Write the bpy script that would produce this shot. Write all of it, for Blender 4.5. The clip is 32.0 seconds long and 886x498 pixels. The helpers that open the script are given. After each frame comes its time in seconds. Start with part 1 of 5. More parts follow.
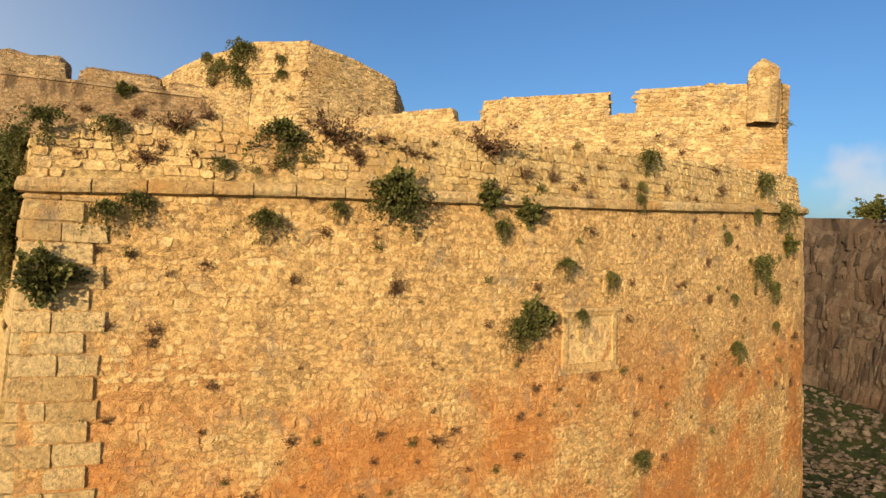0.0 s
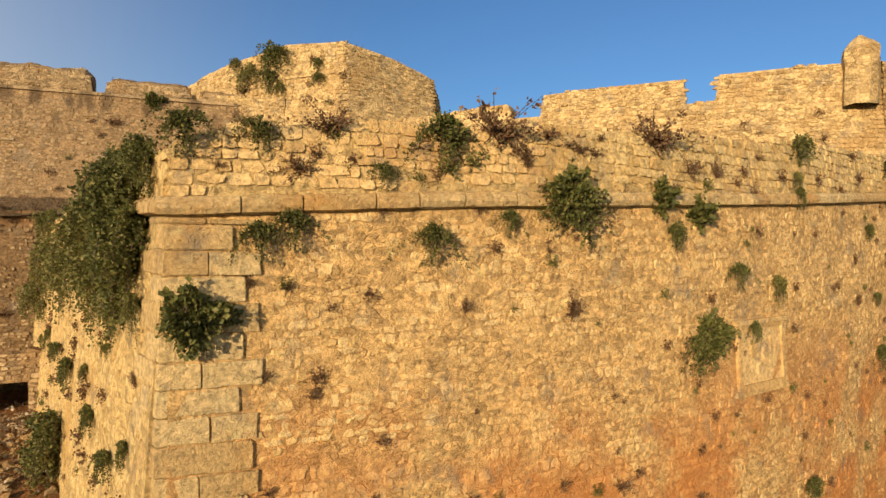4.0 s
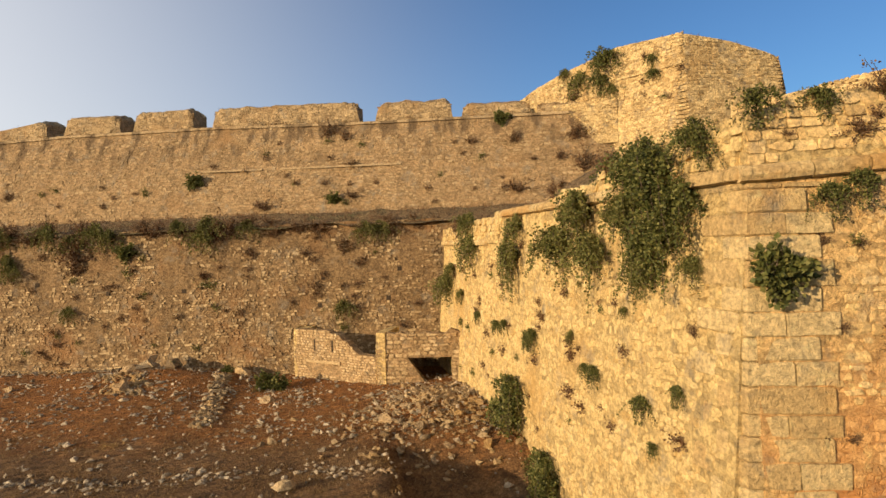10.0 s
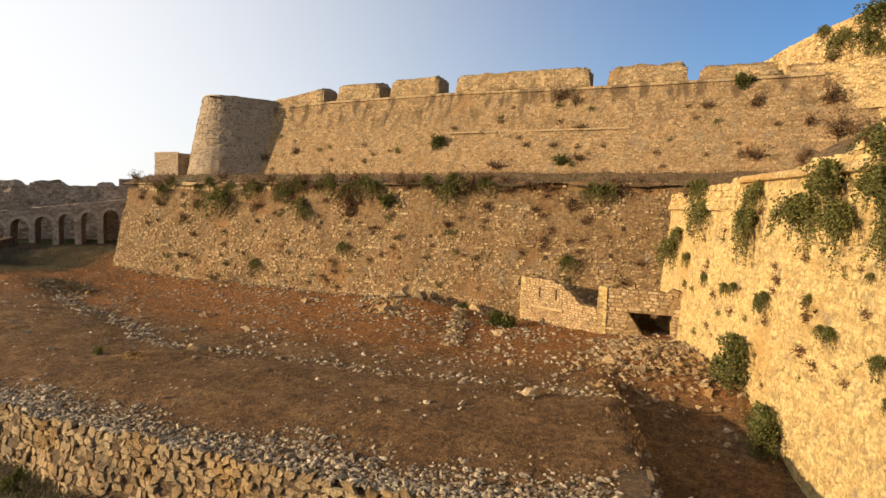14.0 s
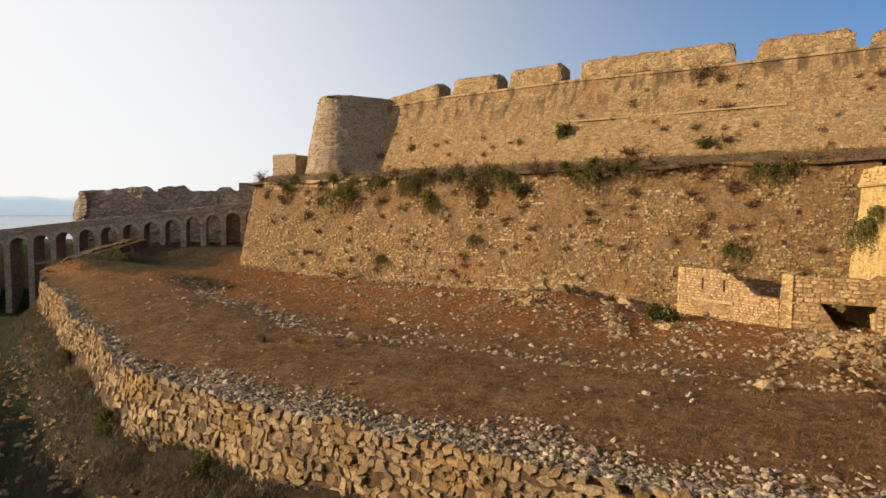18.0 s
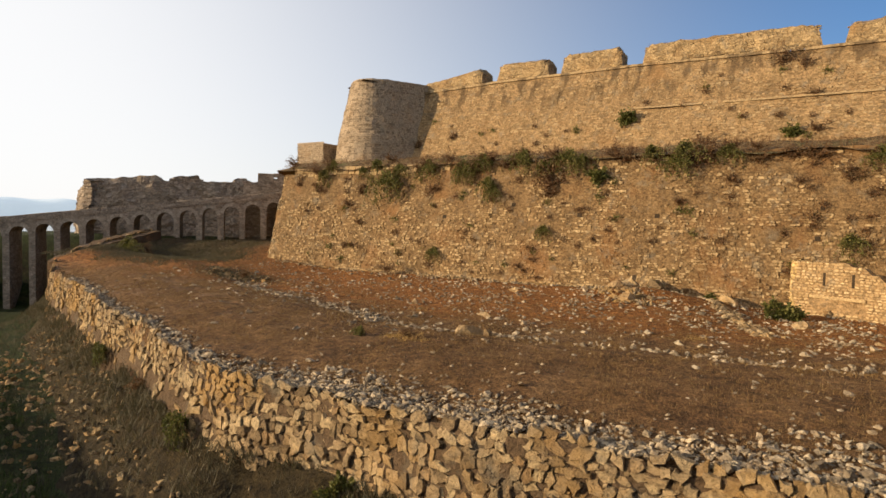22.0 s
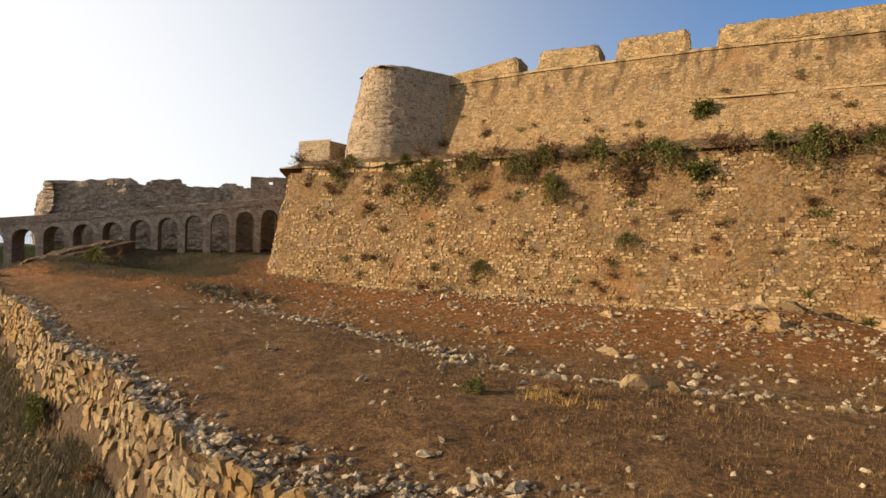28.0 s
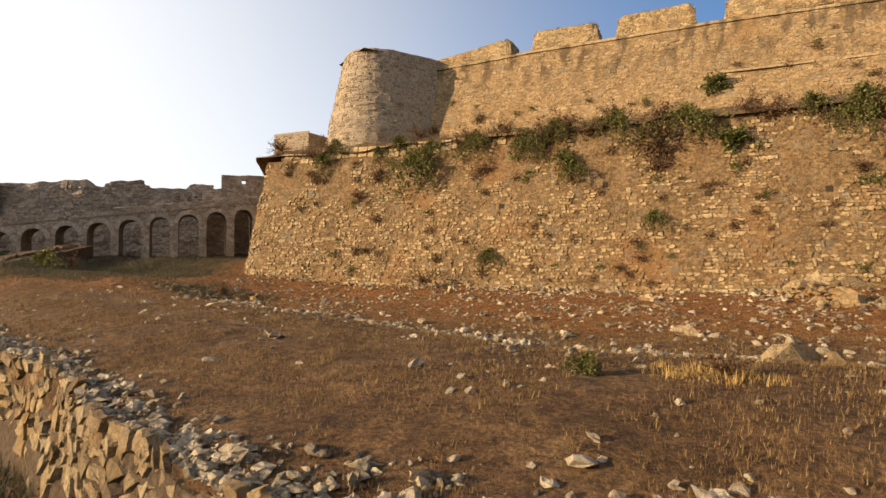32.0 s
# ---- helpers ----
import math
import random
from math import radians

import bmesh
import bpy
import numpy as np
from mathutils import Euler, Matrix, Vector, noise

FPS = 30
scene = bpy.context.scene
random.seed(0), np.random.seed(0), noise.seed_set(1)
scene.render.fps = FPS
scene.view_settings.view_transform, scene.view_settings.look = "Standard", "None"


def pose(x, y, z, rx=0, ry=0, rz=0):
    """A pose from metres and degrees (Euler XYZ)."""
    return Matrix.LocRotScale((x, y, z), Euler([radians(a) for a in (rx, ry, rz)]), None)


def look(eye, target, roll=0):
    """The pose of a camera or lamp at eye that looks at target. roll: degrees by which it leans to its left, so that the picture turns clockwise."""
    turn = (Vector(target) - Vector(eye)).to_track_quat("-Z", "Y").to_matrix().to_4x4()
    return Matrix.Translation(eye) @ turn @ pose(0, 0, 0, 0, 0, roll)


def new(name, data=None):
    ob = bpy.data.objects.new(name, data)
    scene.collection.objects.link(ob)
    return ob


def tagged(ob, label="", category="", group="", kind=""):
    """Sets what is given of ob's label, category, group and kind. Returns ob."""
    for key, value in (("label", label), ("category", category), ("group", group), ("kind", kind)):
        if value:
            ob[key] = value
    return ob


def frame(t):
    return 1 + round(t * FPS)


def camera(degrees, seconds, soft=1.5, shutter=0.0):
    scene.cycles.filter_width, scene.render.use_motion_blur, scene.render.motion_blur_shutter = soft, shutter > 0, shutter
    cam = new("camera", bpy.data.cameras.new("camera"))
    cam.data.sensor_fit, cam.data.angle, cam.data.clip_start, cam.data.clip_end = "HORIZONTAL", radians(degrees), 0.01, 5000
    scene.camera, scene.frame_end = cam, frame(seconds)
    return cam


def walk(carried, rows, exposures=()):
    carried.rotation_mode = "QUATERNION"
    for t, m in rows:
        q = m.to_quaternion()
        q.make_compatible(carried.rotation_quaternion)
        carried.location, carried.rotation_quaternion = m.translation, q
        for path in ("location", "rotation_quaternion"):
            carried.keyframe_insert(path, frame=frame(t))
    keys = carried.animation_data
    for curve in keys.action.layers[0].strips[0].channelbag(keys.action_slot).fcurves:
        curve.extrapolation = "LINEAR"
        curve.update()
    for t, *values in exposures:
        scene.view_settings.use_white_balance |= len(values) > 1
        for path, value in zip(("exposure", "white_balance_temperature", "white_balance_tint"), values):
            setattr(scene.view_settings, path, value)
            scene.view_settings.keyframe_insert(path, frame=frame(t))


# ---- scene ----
cam = camera(73.8, 32.0, soft=1.5)
PATH = [
    (0, (4.684, -17.799, 9.913), (5.383, -15.927, 9.846), 3.4),
    (0.5, (4.317, -17.558, 9.986), (4.996, -15.680, 9.888), 3.9),
    (1, (4.021, -16.974, 9.859), (4.694, -15.093, 9.763), 2.4),
    (1.5, (3.613, -16.581, 9.836), (4.318, -14.712, 9.730), 2.7),
    (2, (3.038, -15.941, 9.759), (3.767, -14.082, 9.652), 2.5),
    (2.5, (2.393, -15.222, 9.789), (3.114, -13.359, 9.688), 2.3),
    (4.5, (0.318, -12.953, 10.050), (0.991, -11.070, 10.001), -0.3),
    (5, (-0.626, -12.522, 10.057), (-0.073, -10.600, 10.014), -1.6),
    (5.5, (-1.441, -11.579, 10.003), (-1.075, -9.613, 9.964), -0.7),
    (6, (-1.876, -11.405, 9.663), (-1.694, -9.413, 9.659), -0.0),
    (6.5, (-2.622, -11.538, 9.664), (-2.498, -9.542, 9.626), -1.0),
    (7, (-3.459, -12.202, 9.720), (-3.367, -10.205, 9.661), -1.4),
    (7.5, (-4.246, -12.819, 9.677), (-4.173, -10.823, 9.590), -2.2),
    (8, (-4.909, -13.362, 9.655), (-4.849, -11.365, 9.561), -1.8),
    (8.5, (-5.405, -13.781, 9.664), (-5.408, -11.782, 9.588), -2.1),
    (9, (-5.352, -13.487, 9.349), (-5.436, -11.490, 9.297), -2.1),
    (9.5, (-5.737, -13.895, 9.203), (-5.835, -11.898, 9.170), -2.0),
    (10, (-6.015, -14.258, 9.108), (-6.175, -12.265, 9.081), -1.9),
    (10.5, (-6.614, -15.675, 9.198), (-6.828, -13.687, 9.169), -1.3),
    (11, (-6.780, -16.087, 9.047), (-7.080, -14.110, 9.014), -0.7),
    (11.5, (-6.779, -17.103, 8.941), (-7.208, -15.150, 8.881), -2.7),
    (12, (-6.502, -16.789, 8.747), (-7.048, -14.865, 8.705), -3.0),
    (12.5, (-6.308, -16.877, 8.616), (-6.933, -14.978, 8.573), -2.9),
    (13, (-7.482, -18.832, 9.062), (-8.130, -16.942, 8.973), -2.6),
    (13.5, (-7.602, -19.287, 8.788), (-8.313, -17.420, 8.699), -0.6),
    (14, (-6.892, -18.737, 8.737), (-7.705, -16.916, 8.587), 1.4),
    (14.5, (-7.520, -18.913, 8.422), (-8.385, -17.116, 8.271), 3.4),
    (15, (-7.820, -19.087, 8.159), (-8.727, -17.309, 8.033), 3.7),
    (15.5, (-8.195, -19.806, 8.354), (-9.150, -18.053, 8.227), 3.0),
    (17.5, (-11.379, -18.543, 7.177), (-12.447, -16.857, 7.055), 0.4),
    (18, (-12.492, -18.723, 6.981), (-13.542, -17.025, 6.858), 0.2),
    (18.5, (-13.556, -18.813, 6.785), (-14.578, -17.100, 6.653), 0.7),
    (19, (-14.684, -18.910, 6.632), (-15.705, -17.194, 6.513), -0.2),
    (19.5, (-15.835, -19.009, 6.461), (-16.849, -17.289, 6.344), 0.1),
    (20, (-16.992, -18.912, 6.268), (-18.008, -17.192, 6.151), 0.7),
    (20.5, (-18.073, -18.804, 5.990), (-19.068, -17.072, 5.885), 0.0),
    (21, (-19.355, -18.124, 5.452), (-20.371, -16.405, 5.353), 0.1),
    (21.5, (-20.243, -17.942, 5.244), (-21.265, -16.224, 5.167), 0.5),
    (22, (-21.024, -17.774, 5.115), (-22.028, -16.047, 5.023), 1.2),
    (22.5, (-21.907, -17.614, 4.929), (-22.898, -15.879, 4.850), 0.7),
    (23, (-22.681, -17.264, 4.861), (-23.684, -15.536, 4.765), -0.3),
    (23.5, (-23.535, -17.009, 4.827), (-24.530, -15.276, 4.742), -0.0),
    (24, (-24.307, -16.729, 4.886), (-25.298, -14.995, 4.794), -0.2),
    (24.5, (-25.266, -15.946, 4.836), (-26.245, -14.203, 4.755), 0.6),
    (25, (-25.942, -15.565, 4.816), (-26.904, -13.814, 4.726), 0.9),
    (25.5, (-26.652, -15.112, 4.868), (-27.604, -13.356, 4.766), 0.5),
    (27.5, (-30.012, -12.028, 4.085), (-30.963, -10.269, 4.041), 1.5),
    (28, (-30.767, -11.229, 3.918), (-31.710, -9.465, 3.900), 1.6),
    (28.5, (-31.673, -10.126, 3.518), (-32.595, -8.353, 3.585), 1.3),
    (29, (-32.291, -9.532, 3.323), (-33.215, -7.761, 3.397), 1.5),
    (29.5, (-32.857, -9.011, 2.955), (-33.784, -7.240, 3.015), 0.9),
    (30, (-33.389, -8.865, 2.835), (-34.262, -7.066, 2.805), 0.8),
    (30.5, (-33.907, -8.531, 2.615), (-34.771, -6.727, 2.631), 0.4),
    (31, (-34.225, -8.090, 2.314), (-35.129, -6.311, 2.455), 1.1),
    (31.5, (-34.614, -8.019, 2.185), (-35.499, -6.228, 2.284), -0.1),
    (32, (-34.945, -8.158, 2.173), (-35.795, -6.348, 2.203), -0.0),
]
EXPOSURES = [(0, 0.58), (4, 0.46), (7, 0.4), (11, 0.54), (15, 0.66), (18, 0.5), (20, 0.54), (25, 0.58), (32, 0.78)]
walk(cam, [(t, look(eye, target, roll)) for t, eye, target, roll in PATH], EXPOSURES)

# ---- light ----
SUN_EL, SUN_DIR = 13.0, Vector((-0.75, -0.66, 0.0)).normalized()
world = bpy.data.worlds.new("sky")
scene.world = world
world.use_nodes = True
wn, wl = world.node_tree.nodes, world.node_tree.links
wn.clear()
sky = wn.new("ShaderNodeTexSky")
sky.sky_type, sky.sun_disc = "NISHITA", False
sky.sun_elevation, sky.sun_rotation = radians(SUN_EL), math.atan2(SUN_DIR.x, SUN_DIR.y)
sky.altitude, sky.air_density, sky.dust_density, sky.ozone_density = 10, 1.0, 1.2, 5.5
wb, wo = wn.new("ShaderNodeBackground"), wn.new("ShaderNodeOutputWorld")
wb.inputs["Strength"].default_value = 0.1
# broad white haze round the sun's quarter
wt = wn.new("ShaderNodeTexCoord")
dot = wn.new("ShaderNodeVectorMath")
dot.operation = "DOT_PRODUCT"
dot.inputs[1].default_value = (*SUN_DIR.xy, -0.55)
wl.new(wt.outputs["Generated"], dot.inputs[0])
haze = wn.new("ShaderNodeMapRange")
haze.interpolation_type = "SMOOTHSTEP"
haze.inputs[1].default_value, haze.inputs[2].default_value, haze.inputs[4].default_value = -1.0, 0.38, 0.92
wl.new(dot.outputs["Value"], haze.inputs[0])
wm = wn.new("ShaderNodeMix")
wm.data_type = "RGBA"
wm.inputs[7].default_value = (7.1, 7.0, 6.9, 1)
wl.new(haze.outputs[0], wm.inputs[0])
wl.new(sky.outputs[0], wm.inputs[6])
east = wn.new("ShaderNodeVectorMath")
east.operation = "DOT_PRODUCT"
east.inputs[1].default_value = Vector((0.815, 0.57, 0.1)).normalized()
wl.new(wt.outputs["Generated"], east.inputs[0])
puff = wn.new("ShaderNodeTexNoise")
puff.inputs["Scale"].default_value, puff.inputs["Detail"].default_value = 22.0, 4.0
wl.new(wt.outputs["Generated"], puff.inputs["Vector"])
puff_add = wn.new("ShaderNodeMath")
puff_add.operation = "MULTIPLY_ADD"
puff_add.inputs[1].default_value = 0.0035
wl.new(puff.outputs["Fac"], puff_add.inputs[0])
wl.new(east.outputs["Value"], puff_add.inputs[2])
puff_fac = wn.new("ShaderNodeMapRange")
puff_fac.interpolation_type = "SMOOTHSTEP"
puff_fac.inputs[1].default_value, puff_fac.inputs[2].default_value, puff_fac.inputs[4].default_value = 1.0, 1.0022, 0.55
wl.new(puff_add.outputs[0], puff_fac.inputs[0])
cloud = wn.new("ShaderNodeMix")
cloud.data_type = "RGBA"
cloud.inputs[7].default_value = (5.6, 5.0, 4.7, 1)
wl.new(puff_fac.outputs[0], cloud.inputs[0])
wl.new(wm.outputs[2], cloud.inputs[6])
wl.new(cloud.outputs[2], wb.inputs["Color"])
wl.new(wb.outputs[0], wo.inputs["Surface"])
sun_data = bpy.data.lights.new("sun", "SUN")
sun_data.energy, sun_data.angle, sun_data.color = 4.8, radians(0.6), (1.0, 0.77, 0.5)
sun = new("sun", sun_data)
sun_to = SUN_DIR * math.cos(radians(SUN_EL)) + Vector((0, 0, math.sin(radians(SUN_EL))))
sun.matrix_world = Matrix.Translation((-60, -80, 60)) @ (-sun_to).to_track_quat("-Z", "Y").to_matrix().to_4x4()


# ---- materials ----
class Nodes:
    """Short hand for a material's node tree."""

    def __init__(self, name):
        self.mat = bpy.data.materials.new(name)
        self.mat.use_nodes = True
        self.tree = self.mat.node_tree
        self.out = self.tree.nodes["Material Output"]
        self.bsdf = self.tree.nodes["Principled BSDF"]
        self.bsdf.inputs["Specular IOR Level"].default_value = 0.25
        self.geo = self.add("ShaderNodeNewGeometry")

    def add(self, kind, **inputs):
        n = self.tree.nodes.new(kind)
        for k, v in inputs.items():
            n.inputs[k.replace("_", " ")].default_value = v
        return n

    def link(self, a, b):
        self.tree.links.new(a, b)

    def place(self, scale=(1, 1, 1)):
        m = self.add("ShaderNodeMapping", Scale=scale)
        self.link(self.geo.outputs["Position"], m.inputs["Vector"])
        return m.outputs[0]

    def noise(self, scale, detail=4.0, rough=0.6, stretch=None):
        n = self.add("ShaderNodeTexNoise", Scale=scale, Detail=detail, Roughness=rough)
        self.link(self.place(stretch) if stretch else self.geo.outputs["Position"], n.inputs["Vector"])
        return n.outputs["Fac"]

    def ramp(self, fac, *stops):
        r = self.add("ShaderNodeValToRGB")
        els = r.color_ramp.elements
        while len(els) < len(stops):
            els.new(0.5)
        for e, (p, c) in zip(els, stops):
            e.position = p
            e.color = (*c, 1) if isinstance(c, tuple) else (c, c, c, 1)
        self.link(fac, r.inputs[0])
        return r.outputs[0]

    def mix(self, fac, a, b, blend="MIX"):
        m = self.add("ShaderNodeMix")
        m.data_type, m.blend_type = "RGBA", blend
        for sock, v in ((m.inputs[0], fac), (m.inputs[6], a), (m.inputs[7], b)):
            if isinstance(v, (int, float)):
                sock.default_value = v
            elif isinstance(v, tuple):
                sock.default_value = (*v, 1)
            else:
                self.link(v, sock)
        return m.outputs[2]

    def math(self, op, a, b=0.0):
        m = self.add("ShaderNodeMath")
        m.operation = op
        for sock, v in zip(m.inputs, (a, b)):
            if isinstance(v, (int, float)):
                sock.default_value = v
            else:
                self.link(v, sock)
        return m.outputs[0]

    def height(self, low, high):
        """0 below low, 1 above high, along z."""
        s = self.add("ShaderNodeSeparateXYZ")
        self.link(self.geo.outputs["Position"], s.inputs[0])
        m = self.add("ShaderNodeMapRange")
        m.inputs[1].default_value, m.inputs[2].default_value = low, high
        self.link(s.outputs[2], m.inputs[0])
        return m.outputs[0]

    def bump(self, fac, strength, distance):
        b = self.add("ShaderNodeBump", Strength=strength, Distance=distance)
        self.link(fac, b.inputs["Height"])
        self.link(b.outputs[0], self.bsdf.inputs["Normal"])

    def done(self, colour, rough=0.9):
        self.link(colour, self.bsdf.inputs["Base Color"])
        self.bsdf.inputs["Roughness"].default_value = rough
        return self.mat


def masonry(name, tones, stain, stain_at=(0.52, 0.68), lichen=(0.2, 0.17, 0.12), per="island", stain_top=None, streak=None, bump=0.06, cells=0.0, joint=(0.58, 0.48, 0.37), groove=1.0):
    """Weathered limestone: tone per stone, broad stains, dark lichen, pitted relief."""
    m = Nodes(name)
    if per == "object":
        rnd = m.add("ShaderNodeObjectInfo").outputs["Random"]
    else:
        rnd = m.geo.outputs["Random Per Island"]
    step = 1.0 / (len(tones) - 1)
    col = m.ramp(rnd, *[(i * step, t) for i, t in enumerate(tones)])
    grain = m.noise(7.0, 7.0, 0.75)
    col = m.mix(0.9, col, m.ramp(grain, (0.31, 0.36), (0.5, 0.97), (0.69, 1.48)), "MULTIPLY")
    gap = None
    if cells:
        vec = m.add("ShaderNodeVectorMath")
        warp = m.add("ShaderNodeTexNoise", Scale=1.6, Detail=3.0)
        m.link(m.geo.outputs["Position"], warp.inputs["Vector"])
        m.link(warp.outputs["Color"], vec.inputs[0])
        vec.operation = "MULTIPLY_ADD"
        vec.inputs[1].default_value = (0.35, 0.35, 0.35)
        m.link(m.place((1, 1, 1.75)), vec.inputs[2])
        near = m.add("ShaderNodeTexVoronoi", Scale=cells)
        rim = m.add("ShaderNodeTexVoronoi", Scale=cells)
        rim.feature = "DISTANCE_TO_EDGE"
        for t in (near, rim):
            m.link(vec.outputs[0], t.inputs["Vector"])
        sep = m.add("ShaderNodeSeparateColor")
        m.link(near.outputs["Color"], sep.inputs[0])
        col = m.mix(0.7, col, m.ramp(sep.outputs[0], (0.0, 0.6), (0.5, 1.0), (1.0, 1.4)), "MULTIPLY")
        gap = m.ramp(rim.outputs["Distance"], (0.01, 0.0), (0.1, 1.0))
        # joints lost under lime and dust in patches
        gap = m.math("MAXIMUM", gap, m.ramp(m.noise(1.3, 5.0, 0.7), (0.4, 0.0), (0.56, 0.9)))
        col = m.mix(0.8, col, m.ramp(gap, (0.0, joint), (1.0, 1.0)), "MULTIPLY")
    broad = m.ramp(m.noise(0.22, 5.0, 0.65), (stain_at[0], 0.0), (stain_at[1], 1.0))
    if stain_top:
        broad = m.math("MULTIPLY", broad, m.math("SUBTRACT", 1.0, m.height(*stain_top)))
    col = m.mix(m.math("MULTIPLY", broad, 0.75), col, stain)
    dark = m.ramp(m.noise(0.9, 6.0, 0.72), (0.54, 0.0), (0.72, 0.8))
    col = m.mix(dark, col, lichen)
    pale = m.ramp(m.noise(2.4, 4.0, 0.6), (0.6, 0.0), (0.75, 0.45))
    col = m.mix(pale, col, tuple(min(0.8, c * 1.5) for c in tones[-1]))
    if streak:
        s = m.ramp(m.noise(1.0, 3.0, 0.5, stretch=(0.9, 0.9, 0.05)), (0.5, 0.0), (0.6, 1.0))
        col = m.mix(m.math("MULTIPLY", m.math("MULTIPLY", s, m.height(*streak)), 0.7), col, (0.075, 0.048, 0.025))
    fine = m.math("ADD", m.noise(22.0, 6.0, 0.7), m.math("MULTIPLY", m.noise(5.0, 4.0, 0.6), 1.5))
    if gap:
        fine = m.math("ADD", fine, m.math("MULTIPLY", gap, groove))
    m.bump(fine, 0.9, bump)
    return m.done(col, 0.92)


def soil(name, tones, scale=1.2, inner=None):
    m = Nodes(name)
    a = m.noise(0.35, 6.0, 0.7)
    b = m.noise(scale * 2.2, 6.0, 0.75)
    col = m.ramp(a, (0.32, tones[0]), (0.5, tones[1]), (0.66, tones[2]))
    if inner:
        # redder bare earth further from the edge, with a ragged border
        s = m.add("ShaderNodeSeparateXYZ")
        m.link(m.geo.outputs["Position"], s.inputs[0])
        reach = m.math("ADD", s.outputs[1], m.math("MULTIPLY", m.noise(0.25, 5.0, 0.7), 12.0))
        col = m.mix(m.ramp(m.math("MULTIPLY", reach, 0.03), (0.5, 0.0), (0.62, 0.85)), col, inner)
        # rank dark ground towards the bridge, with the hollow's shade put in its colour
        west = m.ramp(m.math("MULTIPLY", m.math("ADD", s.outputs[0], 78.0), 0.1), (0.1, 1.0), (0.9, 0.0))
        north = m.ramp(m.math("MULTIPLY", m.math("ADD", s.outputs[1], m.math("MULTIPLY", m.noise(0.4, 4.0, 0.7), 5.0)), 0.04), (0.68, 0.0), (0.85, 0.9))
        col = m.mix(m.math("MULTIPLY", west, north), col, (0.085, 0.066, 0.034))
    col = m.mix(0.95, col, m.ramp(b, (0.32, 0.3), (0.5, 0.95), (0.68, 1.6)), "MULTIPLY")
    col = m.mix(0.9, col, m.ramp(m.noise(scale * 9.0, 5.0, 0.8), (0.34, 0.35), (0.5, 0.95), (0.66, 1.7)), "MULTIPLY")
    grit = m.ramp(m.noise(7.0, 5.0, 0.8), (0.62, 0.0), (0.7, 0.7))
    col = m.mix(grit, col, tuple(min(0.6, c * 2.4) for c in tones[1]))
    m.bump(m.math("ADD", m.noise(14.0, 6.0, 0.75), m.noise(2.5, 4.0, 0.6)), 1.0, 0.2)
    return m.done(col, 0.97)


def leafy(name, a, b, c):
    m = Nodes(name)
    col = m.ramp(m.geo.outputs["Random Per Island"], (0.0, a), (0.55, b), (1.0, c))
    col = m.mix(0.6, col, m.ramp(m.noise(3.0, 3.0), (0.3, 0.6), (0.7, 1.3)), "MULTIPLY")
    tr = m.add("ShaderNodeBsdfTranslucent")
    m.link(col, tr.inputs[0])
    ms = m.add("ShaderNodeMixShader")
    ms.inputs[0].default_value = 0.28
    m.link(m.bsdf.outputs[0], ms.inputs[1])
    m.link(tr.outputs[0], ms.inputs[2])
    m.link(ms.outputs[0], m.out.inputs[0])
    return m.done(col, 0.6)


CREAM = ((0.53, 0.34, 0.128), (0.62, 0.41, 0.162), (0.69, 0.475, 0.205), (0.6, 0.39, 0.152))
PALE = ((0.46, 0.3, 0.108), (0.52, 0.36, 0.145), (0.58, 0.425, 0.185), (0.53, 0.365, 0.145))
M_BASTION = masonry("bastion_stone", CREAM, (0.56, 0.21, 0.045), (0.43, 0.57), stain_top=(3.0, 7.5), bump=0.065)
M_BASTION_PIECE = masonry("bastion_ashlar", CREAM, (0.45, 0.24, 0.08), (0.56, 0.7), per="object")
M_FLANK = masonry("flank_stone", PALE, (0.46, 0.28, 0.09), (0.56, 0.72))
M_FLANK_MORTAR = masonry("flank_mortar", ((0.49, 0.34, 0.135), (0.54, 0.385, 0.16)), (0.46, 0.27, 0.08), (0.56, 0.72), bump=0.085, cells=3.0, joint=(0.77, 0.68, 0.55), groove=0.3)
M_MORTAR = masonry("bastion_mortar", ((0.58, 0.365, 0.14), (0.65, 0.43, 0.172)), (0.5, 0.18, 0.04), (0.43, 0.57), stain_top=(3.0, 7.5), bump=0.085, cells=4.2, joint=(0.7, 0.6, 0.46), groove=0.36)
BROWN = ((0.175, 0.108, 0.048), (0.285, 0.185, 0.085), (0.47, 0.335, 0.17), (0.23, 0.145, 0.064))
M_SCARP = masonry("scarp_stone", BROWN, (0.24, 0.125, 0.05), (0.55, 0.7))
M_SCARP_MORTAR = masonry("scarp_mortar", ((0.2, 0.126, 0.057), (0.245, 0.156, 0.071)), (0.25, 0.125, 0.046), (0.52, 0.68), bump=0.07, cells=3.6, groove=0.6)
TAN = ((0.2, 0.13, 0.06), (0.3, 0.2, 0.095), (0.39, 0.275, 0.14), (0.26, 0.17, 0.078))
M_CURTAIN = masonry("curtain_stone", TAN, (0.27, 0.15, 0.06), (0.55, 0.7), streak=(16.5, 20.2))
M_MERLON = masonry("merlon_stone", ((0.19, 0.12, 0.055), (0.3, 0.2, 0.095), (0.41, 0.29, 0.145), (0.24, 0.158, 0.072)), (0.3, 0.17, 0.065), (0.5, 0.66), bump=0.1, cells=1.9, joint=(0.6, 0.5, 0.4))
